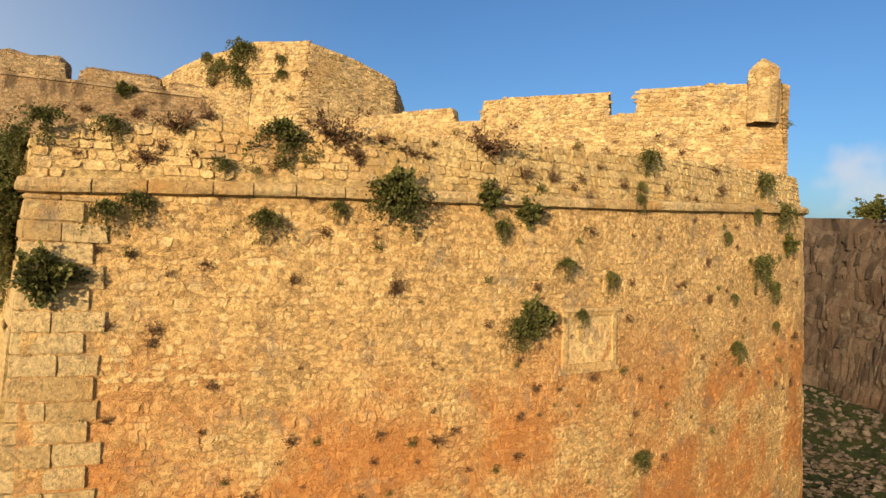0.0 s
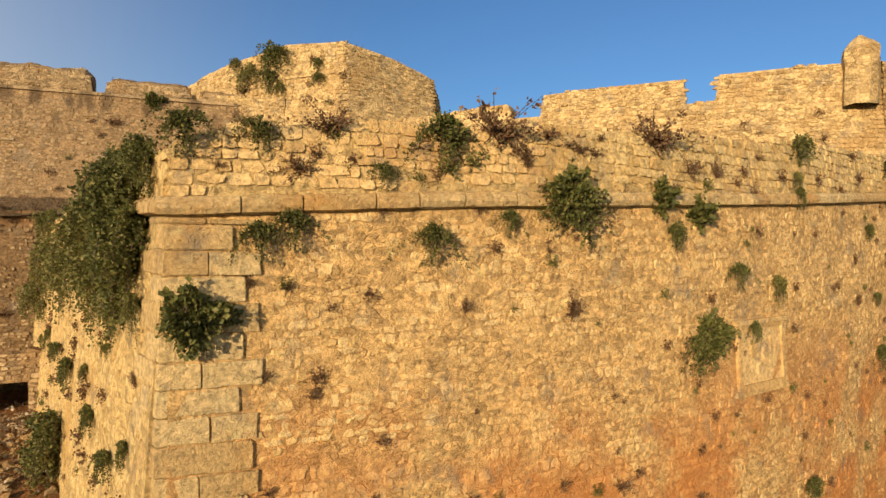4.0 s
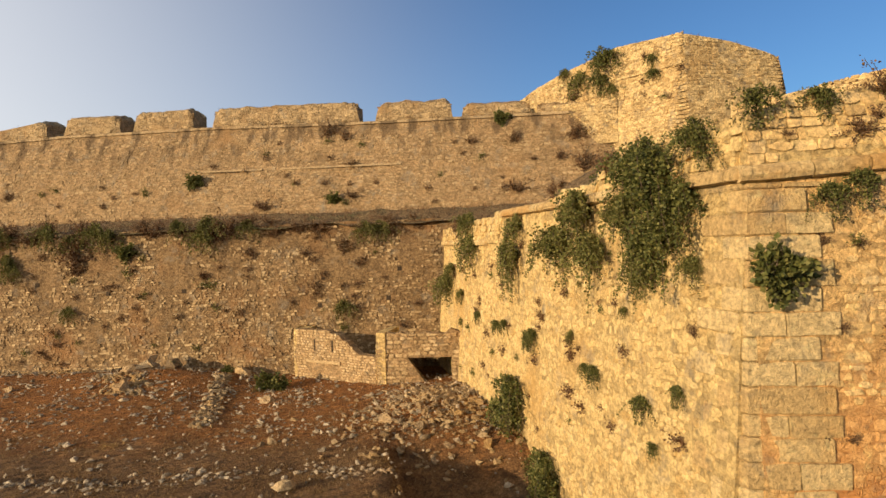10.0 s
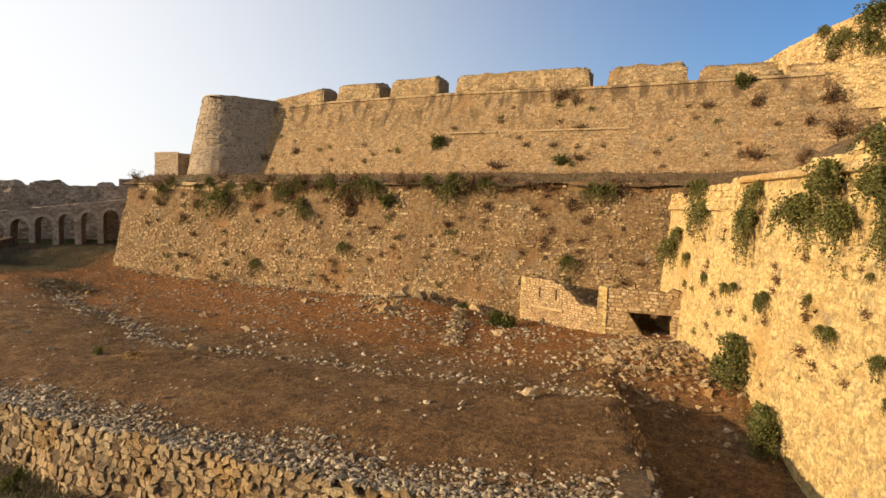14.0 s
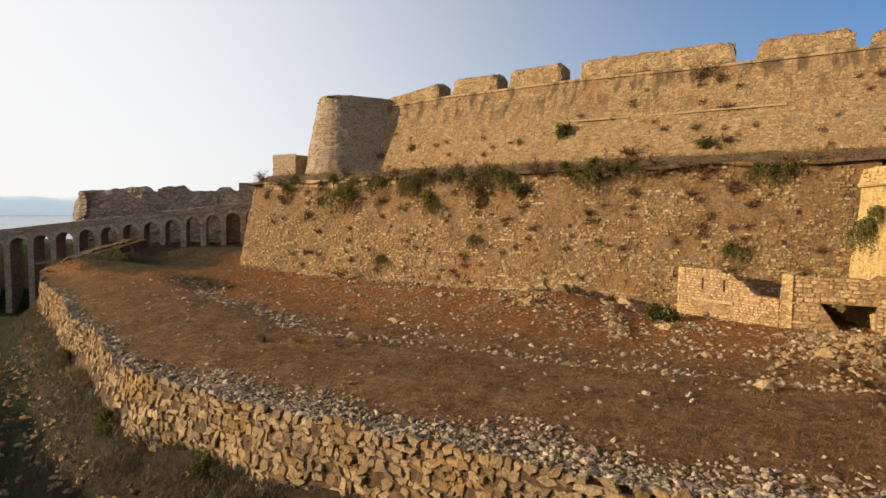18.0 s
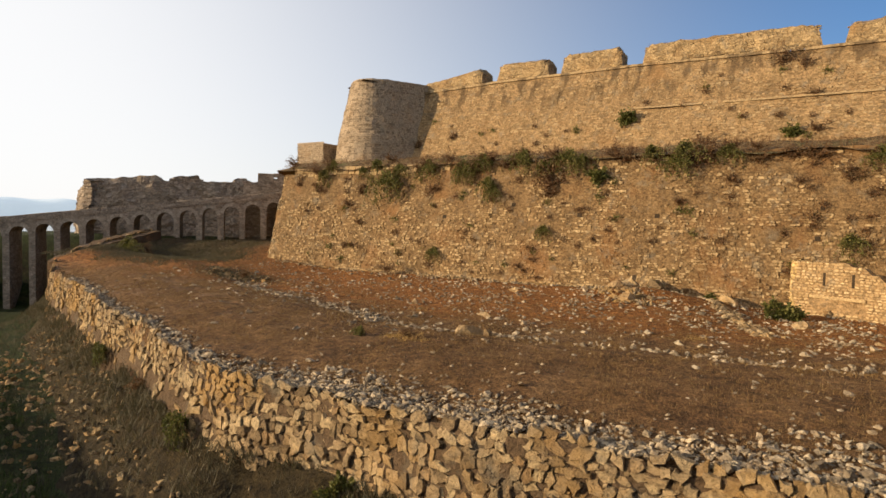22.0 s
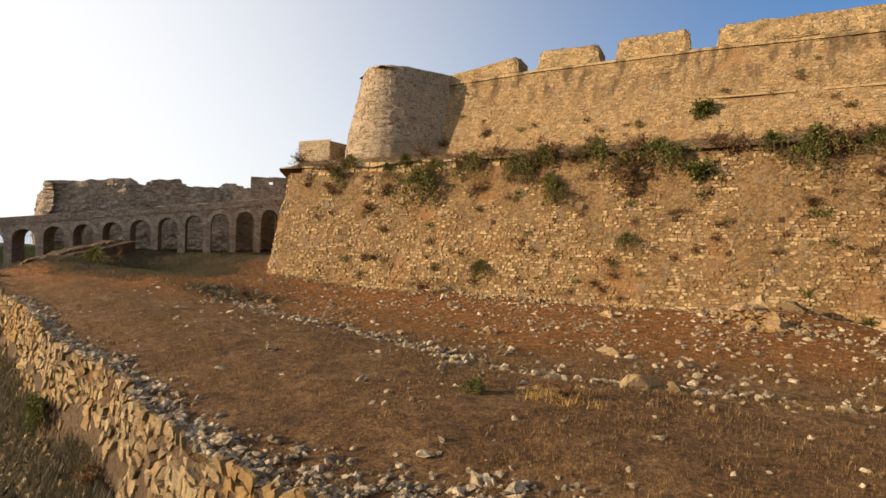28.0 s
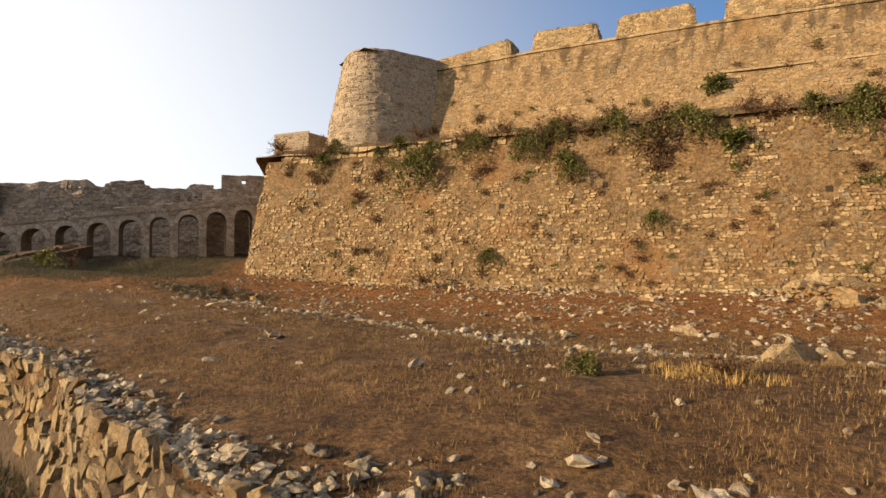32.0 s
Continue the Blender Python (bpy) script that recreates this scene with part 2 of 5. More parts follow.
M_CURTAIN_MORTAR = masonry("curtain_mortar", ((0.26, 0.17, 0.08), (0.31, 0.2, 0.095)), (0.25, 0.14, 0.055), (0.55, 0.7), streak=(16.5, 20.2), bump=0.05, cells=3.4, joint=(0.72, 0.62, 0.5))
GREY = ((0.18, 0.132, 0.084), (0.27, 0.2, 0.128), (0.36, 0.275, 0.18), (0.225, 0.166, 0.107))
M_TOWER = masonry("tower_stone", GREY, (0.32, 0.2, 0.1), (0.58, 0.72))
RUBBLE = ((0.18, 0.12, 0.06), (0.37, 0.26, 0.138), (0.55, 0.405, 0.22), (0.3, 0.187, 0.086))
M_GREY_RUBBLE = masonry("loose_stone", ((0.15, 0.115, 0.075), (0.32, 0.25, 0.16), (0.53, 0.42, 0.275), (0.25, 0.18, 0.105)), (0.24, 0.14, 0.06), (0.58, 0.72))
M_UPPER = masonry("upper_stone", ((0.33, 0.215, 0.088), (0.43, 0.295, 0.125), (0.52, 0.375, 0.172), (0.47, 0.32, 0.136)), (0.36, 0.22, 0.08), (0.52, 0.7), cells=2.6)
M_QUOIN = masonry("dressed_stone", ((0.5, 0.335, 0.138), (0.57, 0.4, 0.175), (0.63, 0.46, 0.215)), (0.5, 0.26, 0.07), (0.5, 0.64), per="object", bump=0.11)
M_RUBBLE = masonry("rubble_stone", RUBBLE, (0.42, 0.24, 0.07), (0.46, 0.62), bump=0.16)
M_RUIN = masonry("ruin_stone", ((0.3, 0.2, 0.095), (0.42, 0.29, 0.14), (0.52, 0.38, 0.2)), (0.36, 0.21, 0.08), (0.56, 0.7))
M_RUBBLE_PIECE = masonry("rubble_block", RUBBLE, (0.4, 0.22, 0.065), (0.5, 0.66), per="object", bump=0.12)
M_RUBBLE_MORTAR = masonry("rubble_fill", ((0.12, 0.075, 0.04), (0.17, 0.11, 0.06)), (0.13, 0.07, 0.03), (0.55, 0.7), bump=0.2)
M_BRIDGE = masonry("bridge_stone", ((0.3, 0.235, 0.17), (0.39, 0.31, 0.23)), (0.28, 0.2, 0.13), (0.55, 0.7), cells=2.0)
M_BRIDGE_PIECE = masonry("bridge_voussoir", ((0.36, 0.285, 0.21), (0.48, 0.39, 0.29)), (0.3, 0.22, 0.15), (0.55, 0.7), per="object")
M_TERRACE = soil("dry_grass_soil", ((0.115, 0.06, 0.024), (0.195, 0.104, 0.04), (0.255, 0.146, 0.062)), inner=(0.3, 0.118, 0.028))
# moat tones kept very dark: part of its shade is put into the colour
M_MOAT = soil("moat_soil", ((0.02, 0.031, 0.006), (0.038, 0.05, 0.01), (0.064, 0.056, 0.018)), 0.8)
# brown slope soil, darkened so that the moat's shade sits in its colour
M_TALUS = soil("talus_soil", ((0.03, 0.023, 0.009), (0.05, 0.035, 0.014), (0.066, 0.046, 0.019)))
M_FILL = soil("rampart_soil", ((0.16, 0.1, 0.045), (0.2, 0.13, 0.06), (0.14, 0.12, 0.05)))
# rock tones darkened to carry the shade on the counterscarp
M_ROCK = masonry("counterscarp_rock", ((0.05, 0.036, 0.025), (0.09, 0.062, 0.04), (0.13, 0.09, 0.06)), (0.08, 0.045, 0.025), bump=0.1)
M_MOAT_STONE = masonry("moat_stone", ((0.07, 0.052, 0.036), (0.13, 0.1, 0.07), (0.2, 0.155, 0.11)), (0.1, 0.06, 0.03), bump=0.1)
M_LEAF = leafy("caper_leaves", (0.056, 0.066, 0.016), (0.108, 0.112, 0.027), (0.195, 0.175, 0.05))
M_LEAF_OLIVE = leafy("olive_leaves", (0.09, 0.095, 0.022), (0.15, 0.145, 0.038), (0.22, 0.19, 0.06))
M_LEAF_DRY = leafy("dry_leaves", (0.12, 0.06, 0.025), (0.17, 0.09, 0.04), (0.22, 0.15, 0.08))
M_STEM = soil("twigs", ((0.1, 0.07, 0.04), (0.14, 0.1, 0.06), (0.18, 0.13, 0.08)))
M_WEED = leafy("grey_weeds", (0.055, 0.052, 0.027), (0.095, 0.082, 0.042), (0.15, 0.12, 0.065))
M_GOLD = leafy("golden_straw", (0.34, 0.2, 0.06), (0.45, 0.28, 0.085), (0.55, 0.38, 0.14))
M_STRAW = leafy("straw", (0.085, 0.042, 0.016), (0.22, 0.128, 0.047), (0.4, 0.26, 0.105))
M_GRASS = leafy("green_grass", (0.032, 0.056, 0.01), (0.064, 0.092, 0.018), (0.12, 0.125, 0.032))
sea_n = Nodes("sea_water")
sea_n.bsdf.inputs["Specular IOR Level"].default_value = 0.6
sea_n.bump(sea_n.noise(0.6, 3.0), 0.25, 0.3)
M_SEA = sea_n.done(sea_n.ramp(sea_n.noise(0.02), (0.3, (0.05, 0.1, 0.14)), (0.7, (0.08, 0.13, 0.17))), 0.18)
# haze over the far hills put into a pale colour and faint glow
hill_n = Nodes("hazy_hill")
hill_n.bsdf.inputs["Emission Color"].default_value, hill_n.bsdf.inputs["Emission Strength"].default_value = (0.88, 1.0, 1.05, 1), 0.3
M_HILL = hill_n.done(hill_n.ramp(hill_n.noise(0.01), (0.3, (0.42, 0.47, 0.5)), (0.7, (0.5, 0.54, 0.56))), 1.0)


# ---- mesh helpers ----
def link_mesh(name, verts, faces, material, parent=None, label="", smooth=False):
    me = bpy.data.meshes.new(name)
    me.from_pydata([tuple(v) for v in verts], [], faces)
    me.materials.append(material)
    if smooth:
        me.polygons.foreach_set("use_smooth", [True] * len(me.polygons))
    me.update()
    ob = new(name, me)
    if parent is not None:
        ob.parent = parent
    if label:
        tagged(ob, label)
    return ob


def part(name, bm, material, parent, label=""):
    bmesh.ops.recalc_face_normals(bm, faces=bm.faces)
    me = bpy.data.meshes.new(name)
    bm.to_mesh(me)
    bm.free()
    me.materials.append(material)
    ob = new(name, me)
    ob.parent = parent
    if label:
        tagged(ob, label)
    return ob


def root(name, label, category="", group="", kind="", at=(0, 0, 0)):
    ob = tagged(new(name), label, category, group, kind)
    ob.location = at
    return ob


def lerp_table(rows, x):
    """Piecewise straight line through rows of (x, value)."""
    return float(np.interp(x, [r[0] for r in rows], [r[1] for r in rows]))


def step(a, b, x):
    t = min(1.0, max(0.0, (x - a) / (b - a)))
    return t * t * (3 - 2 * t)


def fbm(x, y, z=0.0, scale=1.0):
    return noise.fractal(Vector((x * scale, y * scale, z * scale)), 0.9, 2.1, 4)


class Face:
    """A battered wall face over a plan line, listed left to right as seen from outside."""

    def __init__(self, plan, foot, batter, wobble=0.06, rounding=2):
        pts = [Vector((p[0], p[1], 0)) for p in plan]
        for _ in range(rounding if len(pts) > 2 else 0):
            cut = [pts[0]]
            for a, b in zip(pts, pts[1:]):
                cut += [a.lerp(b, 0.25), a.lerp(b, 0.75)]
            pts = cut + [pts[-1]]
        self.pts, self.foot, self.batter, self.wobble = pts, foot, batter, wobble
        self.at = [0.0]
        for a, b in zip(pts, pts[1:]):
            self.at.append(self.at[-1] + (b - a).length)
        self.length = self.at[-1]

    def plan(self, u):
        k = min(max(int(np.searchsorted(self.at, u)) - 1, 0), len(self.pts) - 2)
        a, b = self.pts[k], self.pts[k + 1]
        d = (b - a).normalized()
        return a + d * (u - self.at[k]), Vector((d.y, -d.x, 0))

    def p(self, u, z, out=0.0):
        """The place on the face at arc length u and height z, pushed outwards."""
        q, n = self.plan(u)
        if self.wobble:
            out += self.wobble * fbm(q.x, q.y, z, 0.35) * 1.6
        return Vector((q.x, q.y, z)) + n * (out - self.batter * (z - self.foot))


def wall_body(name, face, low, high, thick, material, parent=None, label="", cell=0.8, u0=0.0, u1=None, kind=""):
    """Solid wall behind a face. low and high are heights or functions of u."""
    u1 = face.length if u1 is None else u1
    lo = low if callable(low) else (lambda u: low)
    hi = high if callable(high) else (lambda u: high)
    nu = max(2, int((u1 - u0) / cell))
    nz = max(2, int(max(hi(u0), hi((u0 + u1) / 2), hi(u1)) - lo(u0)) * 1)
    nz = max(3, int(nz / cell))
    verts, faces = [], []
    for i in range(nu + 1):
        u = u0 + (u1 - u0) * i / nu
        a, b = lo(u), hi(u)
        for j in range(nz + 1):
            verts.append(face.p(u, a + (b - a) * j / nz))
        q, n = face.plan(u)
        back = -n * thick
        verts.append(face.p(u, b) + back)
        verts.append(face.p(u, b) * 1.0 + back - Vector((0, 0, b - a)))
    w = nz + 3
    for i in range(nu):
        for j in range(w):
            a, b = i * w + j, i * w + (j + 1) % w
            faces.append((a, a + w, b + w, b))
    faces.append(tuple(range(w)))
    faces.append(tuple(nu * w + j for j in reversed(range(w))))
    ob = link_mesh(name, verts, faces, material, parent, label)
    if kind:
        tagged(ob, kind=kind)
    return ob


def stone_outline(rng, u0, u1, z0, z1, jag, spin=0.0):
    """Eight corners of a rough block in (u, z), with cut corners, turned by up to spin."""
    du, dz = (u1 - u0), (z1 - z0)
    c = 0.12 + 0.16 * rng.random()
    j = lambda s: (rng.random() - 0.5) * jag * s
    ring = [
        (u0 + du * c + j(du), z0 + j(dz)), (u1 - du * c + j(du), z0 + j(dz)), (u1 + j(du), z0 + dz * c + j(dz)), (u1 + j(du), z1 - dz * c + j(dz)),
        (u1 - du * c + j(du), z1 + j(dz)), (u0 + du * c + j(du), z1 + j(dz)), (u0 + j(du), z1 - dz * c + j(dz)), (u0 + j(du), z0 + dz * c + j(dz)),
    ]
    if not spin:
        return ring
    a, mu, mz = rng.uniform(-spin, spin), (u0 + u1) / 2, (z0 + z1) / 2
    return [(mu + (u - mu) * math.cos(a) - (z - mz) * math.sin(a), mz + (u - mu) * math.sin(a) + (z - mz) * math.cos(a)) for u, z in ring]


def stone_mesh(face, outline, depth, lean=(0.0, 0.0), inset=0.14, sunk=0.05):
    """Ring on the face, smaller ring proud of it: one stone."""
    cu, cz = sum(o[0] for o in outline) / 8, sum(o[1] for o in outline) / 8
    verts = [face.p(u, z, -sunk) for u, z in outline]
    k = 1 - inset
    for u, z in outline:
        uu, zz = cu + (u - cu) * k, cz + (z - cz) * k
        verts.append(face.p(uu, zz, depth + lean[0] * (u - cu) + lean[1] * (z - cz)))
    faces = [(i, (i + 1) % 8, 8 + (i + 1) % 8, 8 + i) for i in range(8)] + [tuple(range(8, 16))]
    return verts, faces


def stonework(name, face, low, high, course, length, depth, material, parent, seed, u0=0.0, u1=None, inset=0.14, skip=None, jag=0.12, gap=0.025, single=None, single_material=None, single_name="stone", missing=0.04, spin=0.0, sunk=0.05):
    """Rough coursed stones over a face: one joined skin, and single stones where single(u, z) says so."""
    rng = random.Random(seed)
    u1 = face.length if u1 is None else u1
    lo = low if callable(low) else (lambda u: low)
    hi = high if callable(high) else (lambda u: high)
    verts, faces, count = [], [], 0
    z = min(lo(u0), lo(u1), lo((u0 + u1) / 2))
    top = max(hi(u0 + (u1 - u0) * k / 12) for k in range(13))
    while z < top:
        h = rng.uniform(*course)
        u = u0 - rng.random() * length[0]
        while u < u1:
            w = rng.uniform(*length)
            if rng.random() < 0.12:
                w *= 1.5
            a, b = max(u, u0), min(u + w, u1)
            mid = (a + b) / 2
            wave = 0.10 * fbm(mid, z, seed, 0.25)
            za, zb = z + wave, z + h + 0.10 * fbm(mid, z + h, seed, 0.25)
            u += w
            if b - a < 0.1 or za < lo(mid) - 0.05 or zb > hi(mid) + 0.12 or rng.random() < missing or (skip and skip(mid, (za + zb) / 2)):
                continue
            d = rng.uniform(*depth)
            o = stone_outline(rng, a + gap, b - gap, za + gap, zb - gap, jag, spin)
            v, f = stone_mesh(face, o, d, (rng.uniform(-0.06, 0.06), rng.uniform(-0.08, 0.05)), inset, sunk)
            if single and count < 300 and single(mid, (za + zb) / 2):
                link_mesh(single_name, v, f, single_material, parent)
                count += 1
                continue
            n = len(verts)
            verts += v
            faces += [tuple(i + n for i in q) for q in f]
        z += h
    ob = link_mesh(name, verts, faces, material, parent)
    tagged(ob, kind="stuff")
    return ob


def rock(rng, size, flat=0.7):
    """A rough boulder as verts and faces round the origin."""
    n, rings, verts, faces = 5, 3, [], []
    off = Vector((rng.random() * 50, rng.random() * 50, rng.random() * 50))
    sx, sy = rng.uniform(0.7, 1.55), rng.uniform(0.6, 1.1)
    for r in range(rings):
        el = radians(-35 + 48 * r)
        for k in range(n):
            az = 2 * math.pi * (k + 0.5 * (r % 2)) / n
            d = Vector((math.cos(az) * math.cos(el), math.sin(az) * math.cos(el), math.sin(el)))
            s = size * (0.8 + 0.85 * noise.noise(d * 1.1 + off))
            verts.append(Vector((d.x * s * sx, d.y * s * sy, d.z * s * flat)))
    verts.append(Vector((0, 0, size * flat * 0.95)))
    for r in range(rings - 1):
        for k in range(n):
            a, b = r * n + k, r * n + (k + 1) % n
            faces.append((a, b, b + n, a + n))
    t = (rings - 1) * n
    faces += [(t + k, t + (k + 1) % n, len(verts) - 1) for k in range(n)]
    faces.append(tuple(reversed(range(n))))
    return verts, faces


def rubble(name, spots, material, seed, parent=None, label="", kind="stuff", category=""):
    """Loose stones joined into one mesh. spots: (x, y, z, size)."""
    rng = random.Random(seed)
    verts, faces = [], []
    for x, y, z, s in spots:
        v, f = rock(rng, s, rng.uniform(0.3, 0.8))
        n, turn, o = len(verts), Euler((rng.uniform(-0.4, 0.4), rng.uniform(-0.4, 0.4), rng.uniform(0, 6))).to_matrix(), Vector((x, y, z + s * 0.12))
        verts += [turn @ p + o for p in v]
        faces += [tuple(i + n for i in q) for q in f]
    return tagged(link_mesh(name, verts, faces, material, parent), label, category, kind=kind)


# ---- ground, sea and distance ----
SCARP_PLAN = ((-69, 26.5), (-54, 27.6), (-38, 27.6), (-28, 28.1), (-19, 28.9), (-8, 30.2))
EDGE_PLAN = ((-90.2, 26.6), (-87, 19), (-83.8, 12.2), (-76, 8.5), (-65.4, 5.1), (-58.9, 2.4), (-53.3, 0.5), (-49, -0.8), (-44.8, -2.4), (-41.2, -3.9), (-38.6, -4.4), (-35.3, -4.4), (-30.5, -4.7), (-24.5, -4.6), (-20, -4.7), (-15, -4.3), (-11, -3.9), (-5.2, -1.6))
EDGE_TOP = ((-90.2, 3.4), (-87, 2.2), (-83.8, 0.6), (-76, 0.0), (-62, -0.2), (-54, -0.3), (-41, -0.5), (-32, -0.4), (-25, -0.3), (-12, 0.0), (-4, 0.2))
MOAT_Z = -6.3
# south and west rims are unseen; their heights are set to shade the moat
OUTER = ((-230, -10, 6.0), (-150, -24, 6.0), (-95, -33, 5.6), (-60, -36, 5.6), (-10, -37, 5.2), (24, -31, 7.0), (47, -10, 11.0), (57, 12, 13.0), (61, 32, 13.5), (66, 70, 13.5))


def edge_y(x):
    return lerp_table(EDGE_PLAN, x)


def terrace_z(x, y):
    near = lerp_table(EDGE_TOP, max(x, -76.0)) + 0.5 * step(-77, -83.8, x)
    k = y - edge_y(x)
    z = near + 0.5 * step(1.0, 6.0, k) - 0.45 * step(9.0, 14.0, k) + 0.6 * step(18.0, 30.0, k) * (1 - step(-30, -22, x)) - 0.35 * step(14.0, 24.0, k) * step(-26, -20, x)
    z += 0.9 * step(9, 20, y) * step(-56, -70, x)
    # hollow between the bridge, the scarp's corner and the terrace's tip
    z -= 0.55 * math.exp(-(((x + 78.0) / 5.0) ** 2 + ((y - 21.5) / 4.0) ** 2))
    z += 0.6 * step(25.0, 31.0, y) * step(-67, -75, x)
    # sunken strip beside the bastion
    lip = -7.6 - 0.28 * max(0.0, y)
    cut = step(lip - 0.15, lip + 0.35, x) * (1 - step(9.0, 14.0, y))
    z += cut * ((-1.2 - 2.0 * step(11, -2, y)) - z)
    # heap of fallen stone before the ruined arch
    z += 0.55 * math.exp(-(((x + 9.6) / 3.3) ** 2 + ((y - 19.0) / 4.0) ** 2))
    z += 0.5 * math.exp(-(((x + 29) / 4.0) ** 2 + ((y - 25.0) / 2.0) ** 2))
    return z + 0.10 * fbm(x, y, 0, 0.35) + 0.05 * fbm(x, y, 5, 1.3)


verts, faces = [], []
xs = np.arange(-90.15, -0.4, 0.55)
rows = 84
for x in xs:
    a = edge_y(x) + 0.95
    b = lerp_table(SCARP_PLAN, x) + 1.2 if x > -69 else 26.5 + 1.2 + (-69 - x) * 1.25
    if x < -85.4:
        b = max(29.0 + (x + 88.83) * 1.109, a + 0.5)
    else:
        b = max(b, a + 6)
    for j in range(rows + 1):
        y = a + (b - a) * (j / rows) ** 1.15
        verts.append((x, y, terrace_z(x, y) - (0.7 if j == 0 else 0.0)))
for i in range(len(xs) - 1):
    for j in range(rows):
        p = i * (rows + 1) + j
        faces.append((p, p + rows + 1, p + rows + 2, p + 1))
terrace = link_mesh("terrace_ground", verts, faces, M_TERRACE, smooth=True)
tagged(terrace, "reddish brown terrace of dry grass and bare soil below the walls", "ground", kind="structure")


def outer_side(x, y):
    """Signed way past the counterscarp line: positive outside, with the height of its rim."""
    best, rim = 1e9, 6.0
    for (ax, ay, az), (bx, by, bz) in zip(OUTER, OUTER[1:]):
        dx, dy = bx - ax, by - ay
        k = min(1.0, max(0.0, ((x - ax) * dx + (y - ay) * dy) / (dx * dx + dy * dy)))
        px, py = ax + dx * k, ay + dy * k
        d = math.hypot(x - px, y - py)
        if d < abs(best):
            s = dx * (y - ay) - dy * (x - ax)
            best, rim = (d if s < 0 else -d), az + (bz - az) * k
    return best, rim


def ground_z(x, y):
    d, rim = outer_side(x, y)
    z = MOAT_Z + 0.35 * fbm(x, y, 0, 0.12) + 0.12 * fbm(x, y, 3, 0.6)
    # talus at the counterscarp's foot
    if -9 < d <= 5.0:
        z += 3.0 * step(-9, 0.6, d)
    if d > 5.0:
        z = rim - 0.2 + 0.3 * fbm(x, y, 0, 0.05)
    far = math.hypot(x, y)
    shore = (-0.86 * x + 0.5 * y)
    behind = (x + 88.83) * 0.743 - (y - 28.51) * 0.67
    if d < 0:
        z += 8.6 * step(-1, -9, behind) * step(-34, -27, behind)
    z -= step(-30, -50, behind) * 8.0 if d < 5.0 else 0.0
    if far > 300:
        z = -9.0 if shore > 0.2 * far else 4.0
    return z


gx = [-4200, -1600, -700, -330] + list(np.arange(-190, 90.1, 2.5)) + [140, 330, 700, 1600, 4200]
gy = [-4200, -1600, -700, -300, -120] + list(np.arange(-64, 100.1, 2.5)) + [160, 330, 700, 1600, 4200]
verts = [(x, y, ground_z(x, y)) for x in gx for y in gy]
m = len(gy)
faces = [(i * m + j, (i + 1) * m + j, (i + 1) * m + j + 1, i * m + j + 1) for i in range(len(gx) - 1) for j in range(m - 1)]
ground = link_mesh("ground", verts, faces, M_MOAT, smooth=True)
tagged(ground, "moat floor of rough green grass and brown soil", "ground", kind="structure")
sea = link_mesh("water", [(-4300, -3000, -7.6), (-120, -3000, -7.6), (-120, 4300, -7.6), (-4300, 4300, -7.6)], [(0, 1, 2, 3)], M_SEA)
tagged(sea, "calm pale bay water under a hazy sky", "sea", kind="structure")
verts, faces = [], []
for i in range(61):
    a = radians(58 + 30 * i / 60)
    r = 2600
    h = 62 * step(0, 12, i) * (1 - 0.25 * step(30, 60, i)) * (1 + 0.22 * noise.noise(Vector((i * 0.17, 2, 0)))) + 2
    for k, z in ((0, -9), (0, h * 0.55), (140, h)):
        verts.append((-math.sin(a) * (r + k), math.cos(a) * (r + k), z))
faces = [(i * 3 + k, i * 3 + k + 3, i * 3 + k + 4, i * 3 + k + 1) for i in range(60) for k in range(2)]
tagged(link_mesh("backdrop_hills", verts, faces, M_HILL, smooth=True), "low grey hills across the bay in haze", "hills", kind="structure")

# ---- counterscarp ----
outer_face = Face([(x, y) for x, y, z in reversed(OUTER)], MOAT_Z, 0.12, wobble=0.5, rounding=1)
outer_rim = lambda u: outer_side(outer_face.plan(u)[0].x, outer_face.plan(u)[0].y)[1]
counterscarp = root("counterscarp_wall", "dark craggy counterscarp wall of rock and earth across the moat", "wall", kind="structure")
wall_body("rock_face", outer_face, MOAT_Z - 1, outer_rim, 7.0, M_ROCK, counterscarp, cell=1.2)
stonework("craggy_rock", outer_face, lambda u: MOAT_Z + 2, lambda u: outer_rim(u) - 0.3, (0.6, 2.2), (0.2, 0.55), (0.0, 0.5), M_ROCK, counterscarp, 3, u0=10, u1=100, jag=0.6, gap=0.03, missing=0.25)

# ---- the bastion ----
FRONT_PLAN = ((0, 0), (6, 0.2), (12, 0.6), (17, 1.4), (22, 2.6), (27, 4.2), (32, 6.0), (37.4, 8.1), (41.0, 10.6), (42.8, 14.5), (43, 26))
FLANK_PLAN = ((-9.4, 30.5), (0, 0))
CORDON = 10.2
CORDON_RISE = ((0, 0.0), (6, 0.35), (14, 0.65), (20, 0.9), (32, 1.55), (40, 2.0), (60, 2.2))
cordon_z = lambda u: CORDON + lerp_table(CORDON_RISE, u)
front = Face(FRONT_PLAN, CORDON, 0.06)
flank = Face(FLANK_PLAN, CORDON, 0.08)
bastion = root("bastion", "sunlit yellow limestone bastion with cordon and overgrown parapet", "bastion", kind="structure")
wall_body("front_core", front, MOAT_Z - 1, lambda u: cordon_z(u) + 0.4, 3.0, M_MORTAR, bastion)
FLANK_TOP = ((0, 9.2), (13.5, 9.2), (13.6, 10.5), (40, 10.5))
flank_top = lambda u: lerp_table(FLANK_TOP, u)
wall_body("flank_core", flank, -4.0, lambda u: flank_top(u), 3.0, M_FLANK_MORTAR, bastion)
